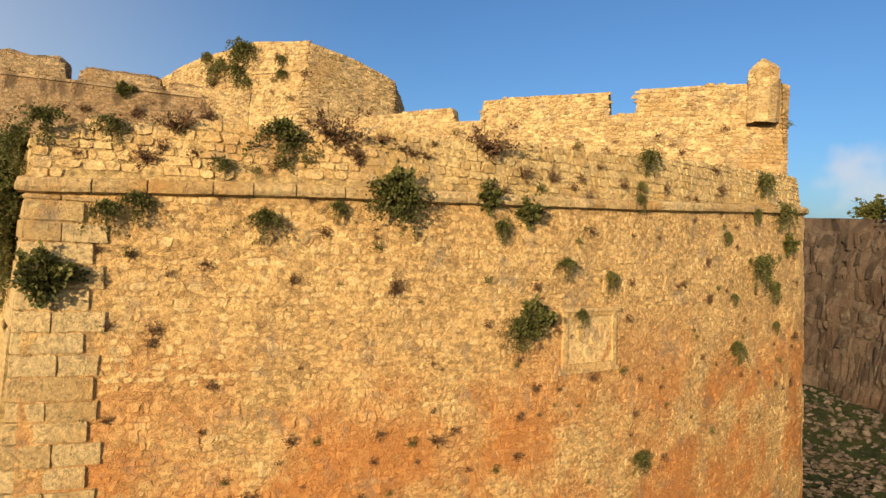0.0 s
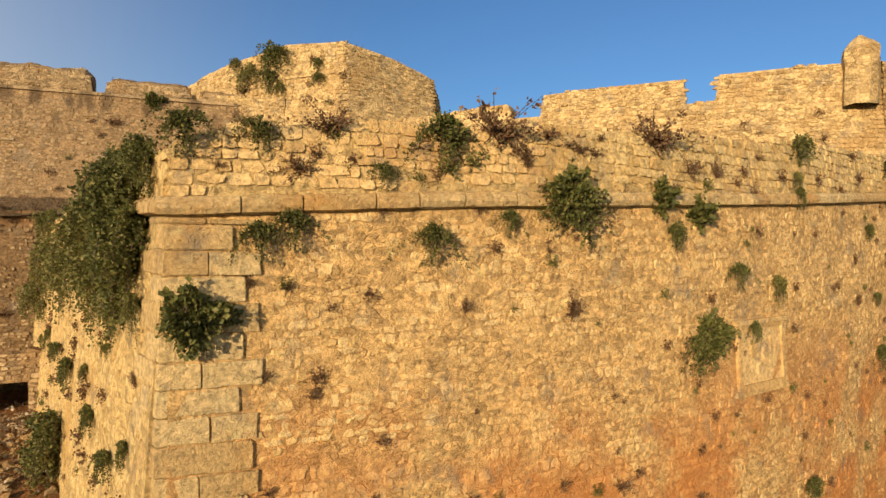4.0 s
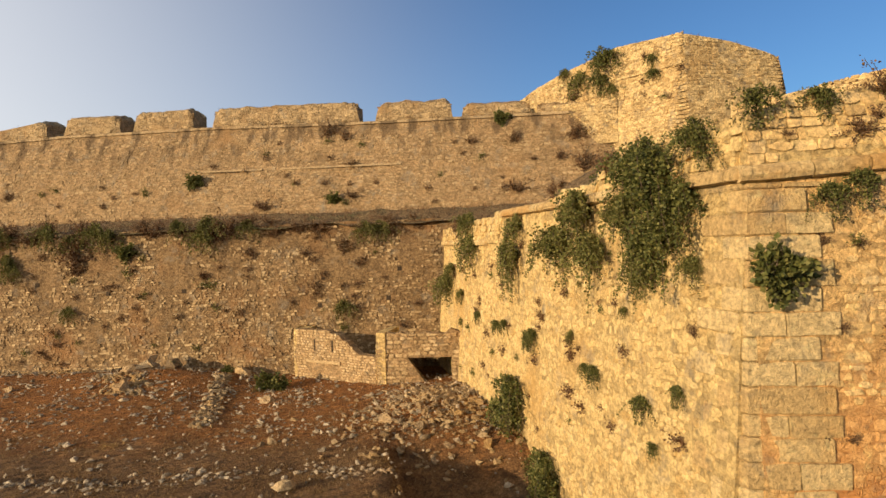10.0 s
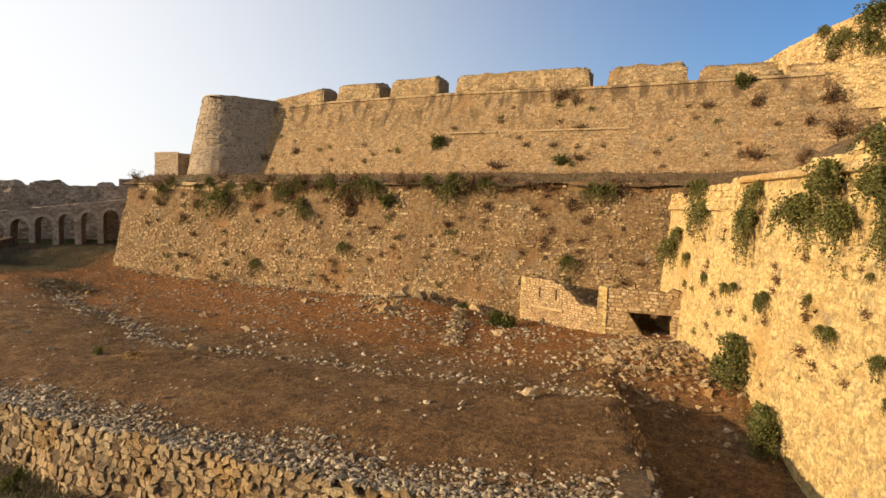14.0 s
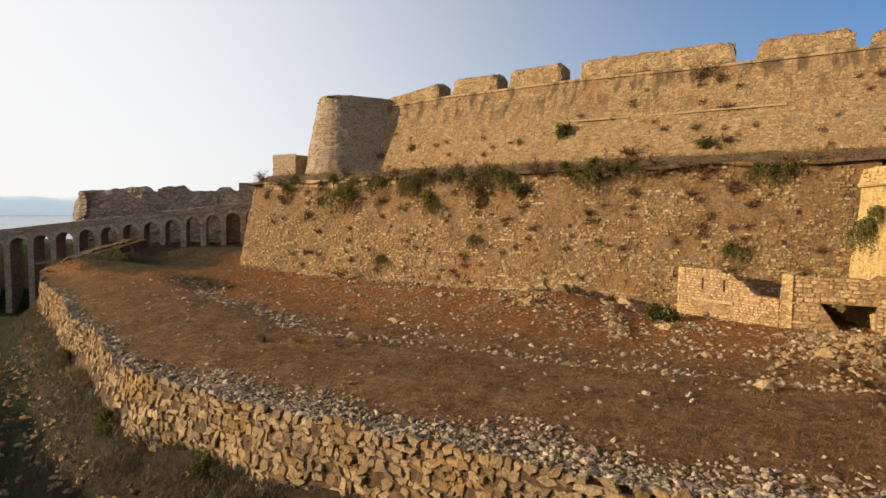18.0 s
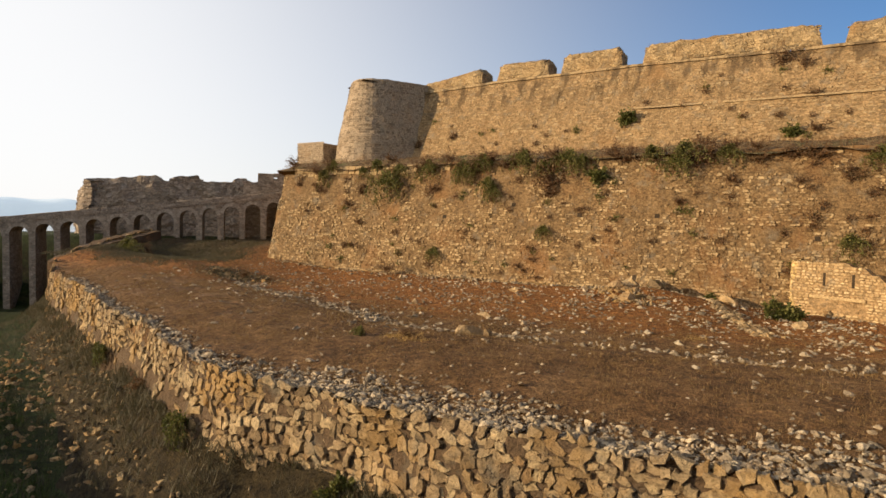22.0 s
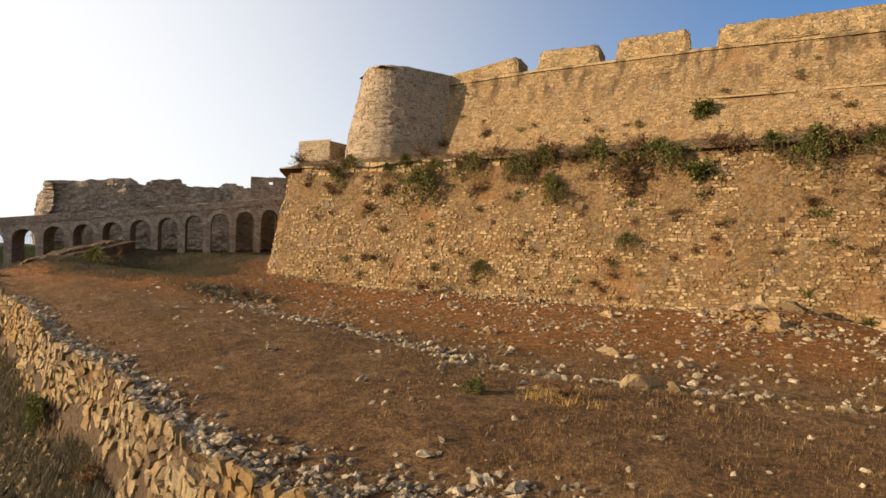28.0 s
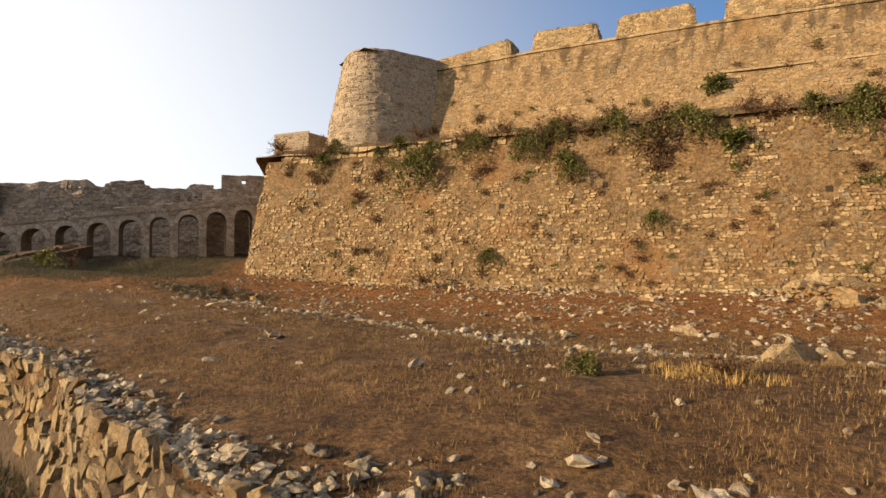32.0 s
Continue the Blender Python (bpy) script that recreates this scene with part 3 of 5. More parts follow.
stonework("front_rubblework", front, MOAT_Z - 0.3, lambda u: cordon_z(u) - 0.1, (0.15, 0.33), (0.15, 0.46), (-0.012, 0.022), M_BASTION, bastion, 11,
          skip=lambda u, z: (u < 1.7 and z > -3) or (16.6 < u < 19.7 and 4.8 < z < 7.2), jag=0.34,
          single=lambda u, z: u < 6.0 and 5.0 < z < 9.6, single_material=M_BASTION_PIECE, missing=0.34, gap=0.004, inset=0.26, sunk=0.022)
stonework("flank_rubblework", flank, -3.0, lambda u: flank_top(u) - 0.5, (0.18, 0.38), (0.2, 0.55), (-0.015, 0.042), M_FLANK, bastion, 13, u1=flank.length - 1.2, jag=0.38, missing=0.3, inset=0.26, gap=0.006, sunk=0.025)


def block(face, u0, u1, z0, z1, depth, inset, name, material, parent, rng, wrap=None):
    """One dressed block on a face, its edges a little worn. wrap: the other face round the corner."""
    o = [(u0, z0), ((u0 + u1) / 2, z0), (u1, z0), (u1, (z0 + z1) / 2), (u1, z1), ((u0 + u1) / 2, z1), (u0, z1), (u0, (z0 + z1) / 2)]
    o = [(u + rng.uniform(-0.02, 0.02), z + rng.uniform(-0.02, 0.02)) for u, z in o]
    v, f = stone_mesh(face, o, depth, inset=inset)
    return link_mesh(name, v, f, material, parent)


def corner_block(z0, z1, wf, wk, d, rng):
    """A quoin that turns the corner: wf along the front, wk along the flank."""
    verts = []
    _, n1 = front.plan(0.0)
    _, n2 = flank.plan(flank.length)
    for z, s in ((z0, 0.035), (z0 + 0.04, 0.0), (z1 - 0.04, 0.0), (z1, 0.035)):
        c = (front.p(0.0, z) + flank.p(flank.length, z)) / 2 + (n1 + n2) * ((d - s) / (1 + n1.dot(n2)))
        e = rng.uniform(-0.015, 0.015)
        verts += [front.p(wf - s, z, -0.15), front.p(wf - s, z, d - s + e), c, flank.p(flank.length - wk + s, z, d - s + e), flank.p(flank.length - wk + s, z, -0.15), front.p(0.4, z, -0.5)]
    faces = [(i * 6 + j, i * 6 + (j + 1) % 6, i * 6 + 6 + (j + 1) % 6, i * 6 + 6 + j) for i in range(3) for j in range(6)]
    faces += [tuple(reversed(range(6))), tuple(range(18, 24))]
    return link_mesh("quoin", verts, faces, M_QUOIN, bastion)


rng = random.Random(5)
z = -3.0
k = 0
while z < CORDON - 0.1:
    h = min(rng.uniform(0.5, 0.64), CORDON - z + 0.02)
    long = k % 2 == 0
    wf = rng.uniform(1.2, 1.75) if long else rng.uniform(0.55, 0.8)
    wk = rng.uniform(0.55, 0.8) if long else rng.uniform(1.1, 1.6)
    corner_block(z + 0.012, z + h - 0.012, wf, wk, rng.uniform(0.05, 0.085), rng)
    if not long:
        block(front, wf + 0.02, 1.7 + rng.uniform(-0.25, 0.3), z + 0.015, z + h - 0.015, 0.07, 0.05, "quoin", M_QUOIN, bastion, rng)
    z += h
    k += 1


def cordon_run(face, u0, u1, z0, height, out, length, parent, name="cordon_stone", seed=1):
    """A row of separate half-round cordon stones."""
    rng = random.Random(seed)
    u = u0
    while u < u1 - 0.3:
        w = min(rng.uniform(*length), u1 - u)
        a, b = u + 0.02, u + w - 0.02
        prof = [(0.0, -0.2), (0.0, 0.3), (0.12, 0.85), (0.42, 1.0), (0.75, 0.9), (0.95, 0.5), (1.0, -0.2)]
        jit = [rng.uniform(-0.025, 0.025) for _ in prof]
        verts, n = [], len(prof)
        for i in range(4):
            uu = a + (b - a) * i / 3
            s = 0.93 if i in (0, 3) else 1.0
            for (h, d), e in zip(prof, jit):
                verts.append(face.p(uu, (z0(uu) if callable(z0) else z0) + height * (0.5 + (h - 0.5) * s), out * d * s + e))
        faces = [(i * n + j, i * n + j + 1, (i + 1) * n + j + 1, (i + 1) * n + j) for i in range(3) for j in range(n - 1)]
        faces += [(i * n + n - 1, i * n, (i + 1) * n, (i + 1) * n + n - 1) for i in range(3)]
        faces += [tuple(reversed(range(n))), tuple(3 * n + j for j in range(n))]
        link_mesh(name, verts, faces, M_QUOIN, parent)
        u += w


cordon_run(front, -0.25, front.length, cordon_z, 0.44, 0.25, (0.7, 1.7), bastion, seed=2)
cordon_run(flank, 14.0, flank.length + 0.1, CORDON + 0.05, 0.42, 0.3, (0.8, 1.6), bastion, seed=3)
cordon_run(flank, 0.0, 11.5, 8.75, 0.4, 0.3, (0.7, 1.3), bastion, "coping_stone", seed=4)

# parapet above the cordon
para = Face(FRONT_PLAN, CORDON + 0.46, 0.22, wobble=0.1)
para_top = lambda u: lerp_table(((0, 12.0), (1.5, 12.35), (5, 12.7), (12, 13.1), (17, 13.3), (26, 13.85), (38, 14.4), (60, 14.6)), u) + 0.12 * fbm(u, 0, 9, 0.8)
wall_body("parapet_core", para, lambda u: cordon_z(u) + 0.3, lambda u: para_top(u) - 0.1, 2.2, M_FLANK_MORTAR, bastion, cell=0.6)
stonework("parapet_rubblework", para, lambda u: cordon_z(u) + 0.45, lambda u: para_top(u), (0.2, 0.36), (0.22, 0.62), (0.0, 0.07), M_FLANK, bastion, 17, u0=0.0, jag=0.2, inset=0.08, gap=0.012,
          single=lambda u, z: u < 9.0, single_material=M_BASTION_PIECE, missing=0.07)
fpara = Face(FLANK_PLAN, CORDON + 0.46, 0.15, wobble=0.15)
fp_top = lambda u: lerp_table(((0, 9.9), (7, 10.3), (12, 10.5), (13.6, 10.6), (20, 10.75), (24, 11.2), (28, 11.8), (30.5, 11.8), (31.9, 11.6)), u) + 0.25 * fbm(u, 3, 0, 0.7)
wall_body("flank_parapet_core", fpara, lambda u: 8.9 if u < 13.6 else 10.3, lambda u: fp_top(u) - 0.1, 2.0, M_FLANK_MORTAR, bastion, cell=0.6, u1=fpara.length - 0.4)
stonework("flank_parapet_rubblework", fpara, lambda u: 9.1 if u < 13.6 else 10.6, fp_top, (0.22, 0.4), (0.25, 0.7), (0.0, 0.12), M_FLANK, bastion, 18, jag=0.25, missing=0.12, inset=0.1, gap=0.012)

# relief panel on the front
panel = root("relief_panel", "weathered carved stone relief panel in a moulded frame", "relief", at=(0, 0, 0))
rng = random.Random(8)


def slab(face, u0, u1, z0, z1, a, b, name, material, parent):
    verts = [face.p(u, z, d) for d in (a, b) for u, z in ((u0, z0), (u1, z0), (u1, z1), (u0, z1))]
    faces = [(0, 1, 5, 4), (1, 2, 6, 5), (2, 3, 7, 6), (3, 0, 4, 7), (4, 5, 6, 7), (3, 2, 1, 0)]
    return link_mesh(name, verts, faces, material, parent)


slab(front, 16.7, 19.6, 4.95, 7.1, -0.1, 0.03, "panel_back", M_BASTION_PIECE, panel)
slab(front, 16.7, 16.92, 4.95, 7.1, 0.03, 0.1, "panel_frame", M_BASTION_PIECE, panel)
slab(front, 19.38, 19.6, 4.95, 7.1, 0.03, 0.1, "panel_frame", M_BASTION_PIECE, panel)
slab(front, 16.92, 19.38, 6.92, 7.1, 0.03, 0.1, "panel_frame", M_BASTION_PIECE, panel)
slab(front, 16.92, 19.38, 4.95, 5.12, 0.03, 0.1, "panel_frame", M_BASTION_PIECE, panel)
slab(front, 16.55, 19.75, 7.1, 7.24, -0.05, 0.18, "panel_cornice", M_BASTION_PIECE, panel)
slab(front, 16.55, 19.75, 4.76, 4.95, -0.05, 0.12, "panel_sill", M_BASTION_PIECE, panel)
for uc, zc, r in ((17.65, 6.2, 0.36), (18.4, 6.05, 0.44), (18.0, 5.55, 0.32), (18.8, 6.5, 0.24)):
    o = [(uc + r * 0.8 * math.cos(i * math.pi / 4), zc + r * math.sin(i * math.pi / 4)) for i in range(8)]
    v, f = stone_mesh(front, o, 0.07, inset=0.4)
    link_mesh("carving", v, f, M_BASTION_PIECE, panel)

# top of the bastion and the higher wall with its turret
def inner_depth(x, y):
    """How far inside the bastion's outline a place lies, from the front and from the flank."""
    best = min(((x - q.x) ** 2 + (y - q.y) ** 2, i) for i, (q, n) in enumerate(FRONT_MARKS))[1]
    q, n = FRONT_MARKS[best]
    a = -((x - q.x) * n.x + (y - q.y) * n.y)
    q, n = flank.plan(flank.length)
    return a, -((x - q.x) * n.x + (y - q.y) * n.y)


FRONT_MARKS = [front.plan(front.length * i / 60) for i in range(61)]
verts, faces = [], []
gx2, gy2 = np.arange(-10, 41.1, 0.9), np.arange(0, 48.1, 0.9)
keep = {}
for x in gx2:
    for y in gy2:
        a, b = inner_depth(x, y)
        if a > 0.7 and b > 0.9 and not (x < 9 and y > 22):
            z = 11.9 + 1.7 * step(0, 34, x) + 0.3 * step(0, 3, a) + 4.0 * step(8, 30, a) * step(2, 14, b)
            z -= 1.6 * step(7, 0.5, b) * step(2, 8, y) + 0.9 * step(6, 0.5, b) * step(14, 20, y)
            keep[(x, y)] = len(verts)
            verts.append((x, y, z + 0.15 * fbm(x, y, 0, 0.5)))
for i in range(len(gx2) - 1):
    for j in range(len(gy2) - 1):
        q = [keep.get((gx2[i + a], gy2[j + b])) for a, b in ((0, 0), (1, 0), (1, 1), (0, 1))]
        if None not in q:
            faces.append(tuple(q))
fill = link_mesh("bastion_top", verts, faces, M_FILL, smooth=True)
tagged(fill, "grassy earth fill on top of the bastion", "ground", kind="structure")

HIGH_PLAN = ((13.9, 36.6), (22.3, 26.7), (25.4, 23.3), (30.4, 17.9), (34.4, 13.7), (38.4, 10.0), (39.3, 11.2), (39.4, 17.1))
high = Face(HIGH_PLAN, 13.0, 0.1, wobble=0.06, rounding=1)
LU = high.length
high_top = lambda u: lerp_table(((0, 19.4), (11.6, 20), (11.9, 18.8), (14.4, 18.8), (14.45, 20.4), (18, 20.55), (24.4, 20.6), (24.45, 18.9), (26.3, 18.9), (26.35, 20.7), (33, 20.75), (37, 20.6), (60, 19.9)), u)
high_wall = root("upper_parapet_wall", "tall ruined limestone wall with an embrasure on the bastion", "wall", kind="structure")
wall_body("core", high, 11.5, high_top, 0.95, M_UPPER, high_wall, cell=0.2)
stonework("stonework", high, 13.2, lambda u: high_top(u) + 0.05, (0.24, 0.4), (0.3, 0.75), (0.02, 0.08), M_UPPER, high_wall, 21, jag=0.16)
turret = root("watch_turret", "broken domed stone watch turret on the bastion corner", "turret", at=(37.3, 11.5, 20.2))
verts, faces = [], []
N = 9
for r, (rad, z) in enumerate(((1.0, -2.2), (1.0, 0.0), (0.98, 0.6), (0.94, 1.15), (0.72, 1.5), (0.4, 1.8), (0.08, 2.0))):
    for k in range(N):
        a = 2 * math.pi * k / N
        s = 1 + 0.2 * noise.noise(Vector((math.cos(a) * 2, math.sin(a) * 2, z * 2)))
        verts.append((rad * s * math.cos(a) - 0.12 * max(z, 0), rad * s * math.sin(a), z + 0.25 * noise.noise(Vector((a, z, 3)))))
for r in range(6):
    for k in range(N):
        if r in (2, 3) and k in (7, 8):
            continue
        faces.append((r * N + k, r * N + (k + 1) % N, (r + 1) * N + (k + 1) % N, (r + 1) * N + k))
link_mesh("shell", verts, faces, M_UPPER, turret, smooth=False)

# ---- lower scarp and ledge ----
scarp = Face(SCARP_PLAN, -0.5, 0.2, wobble=0.12)
scarp_top = lambda u: 10.4 + 0.008 * u + 0.2 * fbm(u, 0, 4, 0.4)
scarp_wall = root("scarp_wall", "long sloping brown rubble scarp wall with tufts of shrubs", "wall", kind="structure")
wall_body("scarp_core", scarp, -2.0, scarp_top, 2.5, M_SCARP_MORTAR, scarp_wall, u0=2.7)
HOLES = ((39.5, 5.9), (44.6, 5.9), (50.3, 6.6), (56.2, 7.1), (55.3, 4.9), (33.5, 5.9), (40.4, 2.7), (50.0, 4.5), (27.7, 6.7), (21.0, 5.6))
in_hole = lambda u, z: any(abs(u - a) < 0.3 and abs(z - b) < 0.25 for a, b in HOLES)
bare = lambda u, z: fbm(u, z, 9, 0.35) + 0.1 * (z - 6.2) < 0.2
stonework("rubblework", scarp, -0.9, scarp_top, (0.13, 0.27), (0.13, 0.4), (-0.02, 0.09), M_SCARP, scarp_wall, 31, u0=2.6, skip=lambda u, z: in_hole(u, z) or not bare(u, z), jag=0.42, missing=0.3, inset=0.1, gap=0.012)
# near-black slabs stand for the shade inside holes; nothing is cut out
dark = Nodes("hole_shade")
M_HOLE = dark.done(dark.ramp(dark.noise(6.0), (0.3, (0.03, 0.02, 0.012)), (0.7, (0.05, 0.035, 0.02))), 1.0)
for a, b in HOLES:
    slab(scarp, a - 0.16, a + 0.16, b - 0.16, b + 0.16, -0.3, 0.03, "putlog_hole", M_HOLE, scarp_wall)
# pale footing course at the foot
rng = random.Random(44)
u = 9.5
while u < 36:
    w = rng.uniform(0.3, 0.7)
    q = scarp.p(u + w / 2, -0.4, 0.2)
    zg = terrace_z(q.x, q.y)
    block(scarp, u + 0.02, u + w - 0.02, zg - 0.1, zg + rng.uniform(0.14, 0.24), 0.2, 0.1, "footing_stone", M_RUIN, scarp_wall, rng)
    u += w
# pale coping course along the top below the tower
u = 3.0
while u < 21:
    w = rng.uniform(0.35, 0.9)
    zt = scarp_top(u + w / 2)
    for k in (0, 1):
        if rng.random() < 0.82:
            block(scarp, u + 0.02, u + w - 0.02, zt - 0.42 * (k + 1) + 0.02, zt - 0.42 * k - 0.02, rng.uniform(0.05, 0.14), 0.08, "coping_stone", M_RUIN, scarp_wall, rng)
    u += w
# west return of the scarp towards the bridge
west = Face(((-86, 52), (-74.6, 35.4), (-69.9, 27.9), (-68.4, 26.55), (-66.0, 26.76)), -0.5, 0.2, wobble=0.12)
wall_body("west_core", west, -2.0, 9.8, 2.0, M_SCARP_MORTAR, scarp_wall)
stonework("west_rubblework", west, -0.9, 9.8, (0.13, 0.27), (0.13, 0.4), (-0.02, 0.09), M_SCARP, scarp_wall, 32, skip=lambda u, z: not bare(u, z), jag=0.42, missing=0.3, inset=0.1, gap=0.012)
# eroded grey foot at the corner
stonework("eroded_foot", west, -1.0, lambda u: 0.5 + 0.5 * fbm(u, 0, 6, 0.9), (0.45, 0.8), (0.1, 0.26), (0.04, 0.34), M_TOWER, scarp_wall, 33, u0=west.length - 6.0, u1=west.length, jag=0.6, gap=0.01, missing=0.2)
stonework("eroded_foot", scarp, -1.0, lambda u: 0.6 - 0.12 * (u - 2.6) + 0.5 * fbm(u, 0, 6, 0.9), (0.45, 0.8), (0.1, 0.26), (0.04, 0.3), M_TOWER, scarp_wall, 34, u0=2.6, u1=9.0, jag=0.6, gap=0.01, missing=0.2)
# ledge between scarp and curtain
verts, faces = [], []
nu, nv = 90, 9
for i in range(nu + 1):
    x = -84 + 86 * i / nu
    y0 = (lerp_table(SCARP_PLAN, x) + 1.8) if x > -69 else 28.5 + (-69 - x) * 1.3
    for j in range(nv + 1):
        k = j / nv
        y = y0 + (43.5 - y0) * k if y0 < 43.0 else y0 + 0.5 * k
        verts.append((x, y, 10.2 + 0.008 * (x + 69) + 1.25 * step(0, 0.3, k) + 0.3 * fbm(x, y, 0, 0.5)))
faces = [(i * (nv + 1) + j, (i + 1) * (nv + 1) + j, (i + 1) * (nv + 1) + j + 1, i * (nv + 1) + j + 1) for i in range(nu) for j in range(nv)]
ledge = link_mesh("ledge_ground", verts, faces, M_FILL, smooth=True)
tagged(ledge, "overgrown earth ledge between the two walls", "ground", kind="structure")

# ---- curtain wall with merlons ----
CURTAIN_PLAN = ((-62, 41.3), (-30, 41.3), (10, 41.3))
curtain = Face(CURTAIN_PLAN, 11.5, 0.38, wobble=0.1, rounding=0)
cur_top = lambda u: lerp_table(((0, 20.8), (11, 21.3), (28, 21.45), (43, 21.2), (65, 21.3), (72, 20.6)), u)
curtain_wall = root("curtain_wall", "tall golden brown curtain wall with dark water streaks", "wall", kind="structure")
wall_body("curtain_core", curtain, 10.0, cur_top, 3.0, M_CURTAIN_MORTAR, curtain_wall)
stonework("rubblework", curtain, 11.0, lambda u: cur_top(u) - 0.1, (0.2, 0.36), (0.2, 0.62), (-0.02, 0.05), M_CURTAIN, curtain_wall, 41, jag=0.32, missing=0.3)
for a, b in ((27.0, 33.5), (35.5, 47.5)):
    slab(curtain, a, b, 16.75, 16.93, -0.05, 0.12, "string_course", M_CURTAIN, curtain_wall)
# coping along the top, in lengths
rng = random.Random(9)
u = 0.0
while u < 71.5:
    w = rng.uniform(0.9, 1.6)
    zc = cur_top(u + w / 2)
    slab(curtain, u + 0.01, min(u + w, 72) - 0.01, zc - 0.02, zc + 0.24, -0.6, 0.16 + rng.uniform(-0.02, 0.02), "coping_slab", M_CURTAIN, curtain_wall)
    u += w


def merlon(u0, u1, height, depth=3.2, slope=0.35, seed=1, ruin=0.25, low=1.0):
    """A thick rounded gun merlon: stone faces under a worn, sloping, overgrown top."""
    rng = random.Random(seed)
    zb = cur_top((u0 + u1) / 2) + 0.2
    ob = root("merlon", "massive worn stone merlon with rounded edges on the curtain wall", "merlon", "merlons on the curtain wall")
    nu, nv, verts, faces = max(6, int((u1 - u0) / 0.5)), 9, [], []
    for i in range(nu + 1):
        s = i / nu
        u = u0 + (u1 - u0) * s
        edge = min(1.0, min(s, 1 - s) * (u1 - u0) / 0.55)
        tall = low + (1 - low) * s
        for j in range(nv + 1):
            k = j / nv
            d = depth * max(0.0, (k - 0.35) / 0.65)
            if k <= 0.35:
                z = zb + (height - slope) * (k / 0.35) * (0.82 + 0.18 * edge) * tall
                o = -0.35 * (k / 0.35) ** 2 - 0.1 * (1 - edge)
            else:
                z = zb + ((height - slope) + slope * math.sin((k - 0.35) / 0.65 * math.pi * 0.7)) * (0.82 + 0.18 * edge) * tall
                o = -0.35
            wob = 0.2 * fbm(u, z, d + seed, 1.6) + ruin * 0.7 * fbm(u, d, seed, 0.6)
            lean = 0.22 * (z - zb) * (1 - 2 * s) * max(0.0, 1 - min(s, 1 - s) * 6)
            verts.append(curtain.p(u + lean, zb, -0.25 + o - d) + Vector((0, 0, z - zb + wob * (1 if j else 0))) + Vector((0, wob * 0.6, 0)))
    w = nv + 1
    faces = [(i * w + j, (i + 1) * w + j, (i + 1) * w + j + 1, i * w + j + 1) for i in range(nu) for j in range(nv)]
    n = len(verts)
    for i in (0, nu):
        q = verts[i * w + nv]
        verts.append(Vector((q[0], q[1], zb)))
    faces += [tuple([j for j in range(w)] + [n]), tuple([nu * w + j for j in reversed(range(w))] + [n + 1])]
    link_mesh("core", verts, faces, M_MERLON, ob)
    fx = Face([tuple(curtain.p(u0, zb, -0.27).xy), tuple(curtain.p(u1, zb, -0.27).xy)], zb, 0.3, wobble=0.0)
    stonework("stonework", fx, zb - 0.02, lambda u: zb + (height - slope) * 0.9 * (low + (1 - low) * u / (u1 - u0)), (0.2, 0.32), (0.3, 0.8), (0.02, 0.1), M_MERLON, ob, seed + 70, u0=0.15, u1=fx.length - 0.15, jag=0.18, missing=0.1)
    return ob


for n, (a, b, h, s) in enumerate(((0.5, 9.2, 2.6, 0.4), (11.0, 17.4, 2.4, 0.35), (18.7, 25.5, 2.55, 0.35), (27.4, 43.1, 2.5, 0.3), (44.7, 52.7, 2.4, 0.5), (53.5, 60.6, 1.9, 0.6), (61.0, 65.5, 1.4, 0.3))):
    merlon(a, b, h, 3.4, s, seed=n + 2, low=0.4 if n == 0 else 1.0)
link_mesh_v = [(x, y, 19.4) for x in (-64, 30) for y in (45.5, 90)]
tagged(link_mesh("rampart_walk", [link_mesh_v[0], link_mesh_v[2], link_mesh_v[3], link_mesh_v[1]], [(0, 1, 2, 3)], M_FILL), "earthen rampart walk behind the merlons", "ground", kind="structure")

# ---- round tower and hut ----
tower = root("round_tower", "weathered grey round corner tower with a battered base", "tower", at=(0, 0, 0))
TOWER_PLAN = ((-70.6, 48.0), (-69.8, 41.0), (-64.7, 37.8), (-60.3, 45.2))
tface = Face(TOWER_PLAN, 22.2, 0.2, wobble=0.12, rounding=3)
wall_body("tower_core", tface, 10.5, lambda u: 22.0 + 0.08 * fbm(u, 0, 0, 0.8), 2.0, M_TOWER, tower, cell=0.6)
stonework("stonework", tface, 11.0, 22.0, (0.2, 0.36), (0.2, 0.48), (-0.02, 0.06), M_TOWER, tower, 51, jag=0.16, missing=0.15)
link_mesh("tower_top", [(x * 0.97 - 1.98, y * 0.97 + 1.35, 21.7) for x, y in TOWER_PLAN] + [(-60.5, 48.0, 21.7)], [(0, 1, 2, 3, 4)], M_FILL, tower)
hut = root("guard_hut", "small square roofless stone hut beside the tower", "hut", at=(0, 0, 0))
hut_face = Face(((-76.5, 43.0), (-76.8, 39.6), (-72.2, 39.6), (-72.0, 43)), 10.0, 0.02, wobble=0.03, rounding=0)
wall_body("hut_wall", hut_face, 9.6, 14.8, 0.5, M_TOWER, hut, cell=0.6)
stonework("stonework", hut_face, 10.0, 14.8, (0.2, 0.3), (0.25, 0.5), (0.0, 0.04), M_TOWER, hut, 52)
slab(hut_face, 3.3, 8.1, 14.8, 14.97, -0.6, 0.12, "hut_cornice", M_TOWER, hut)

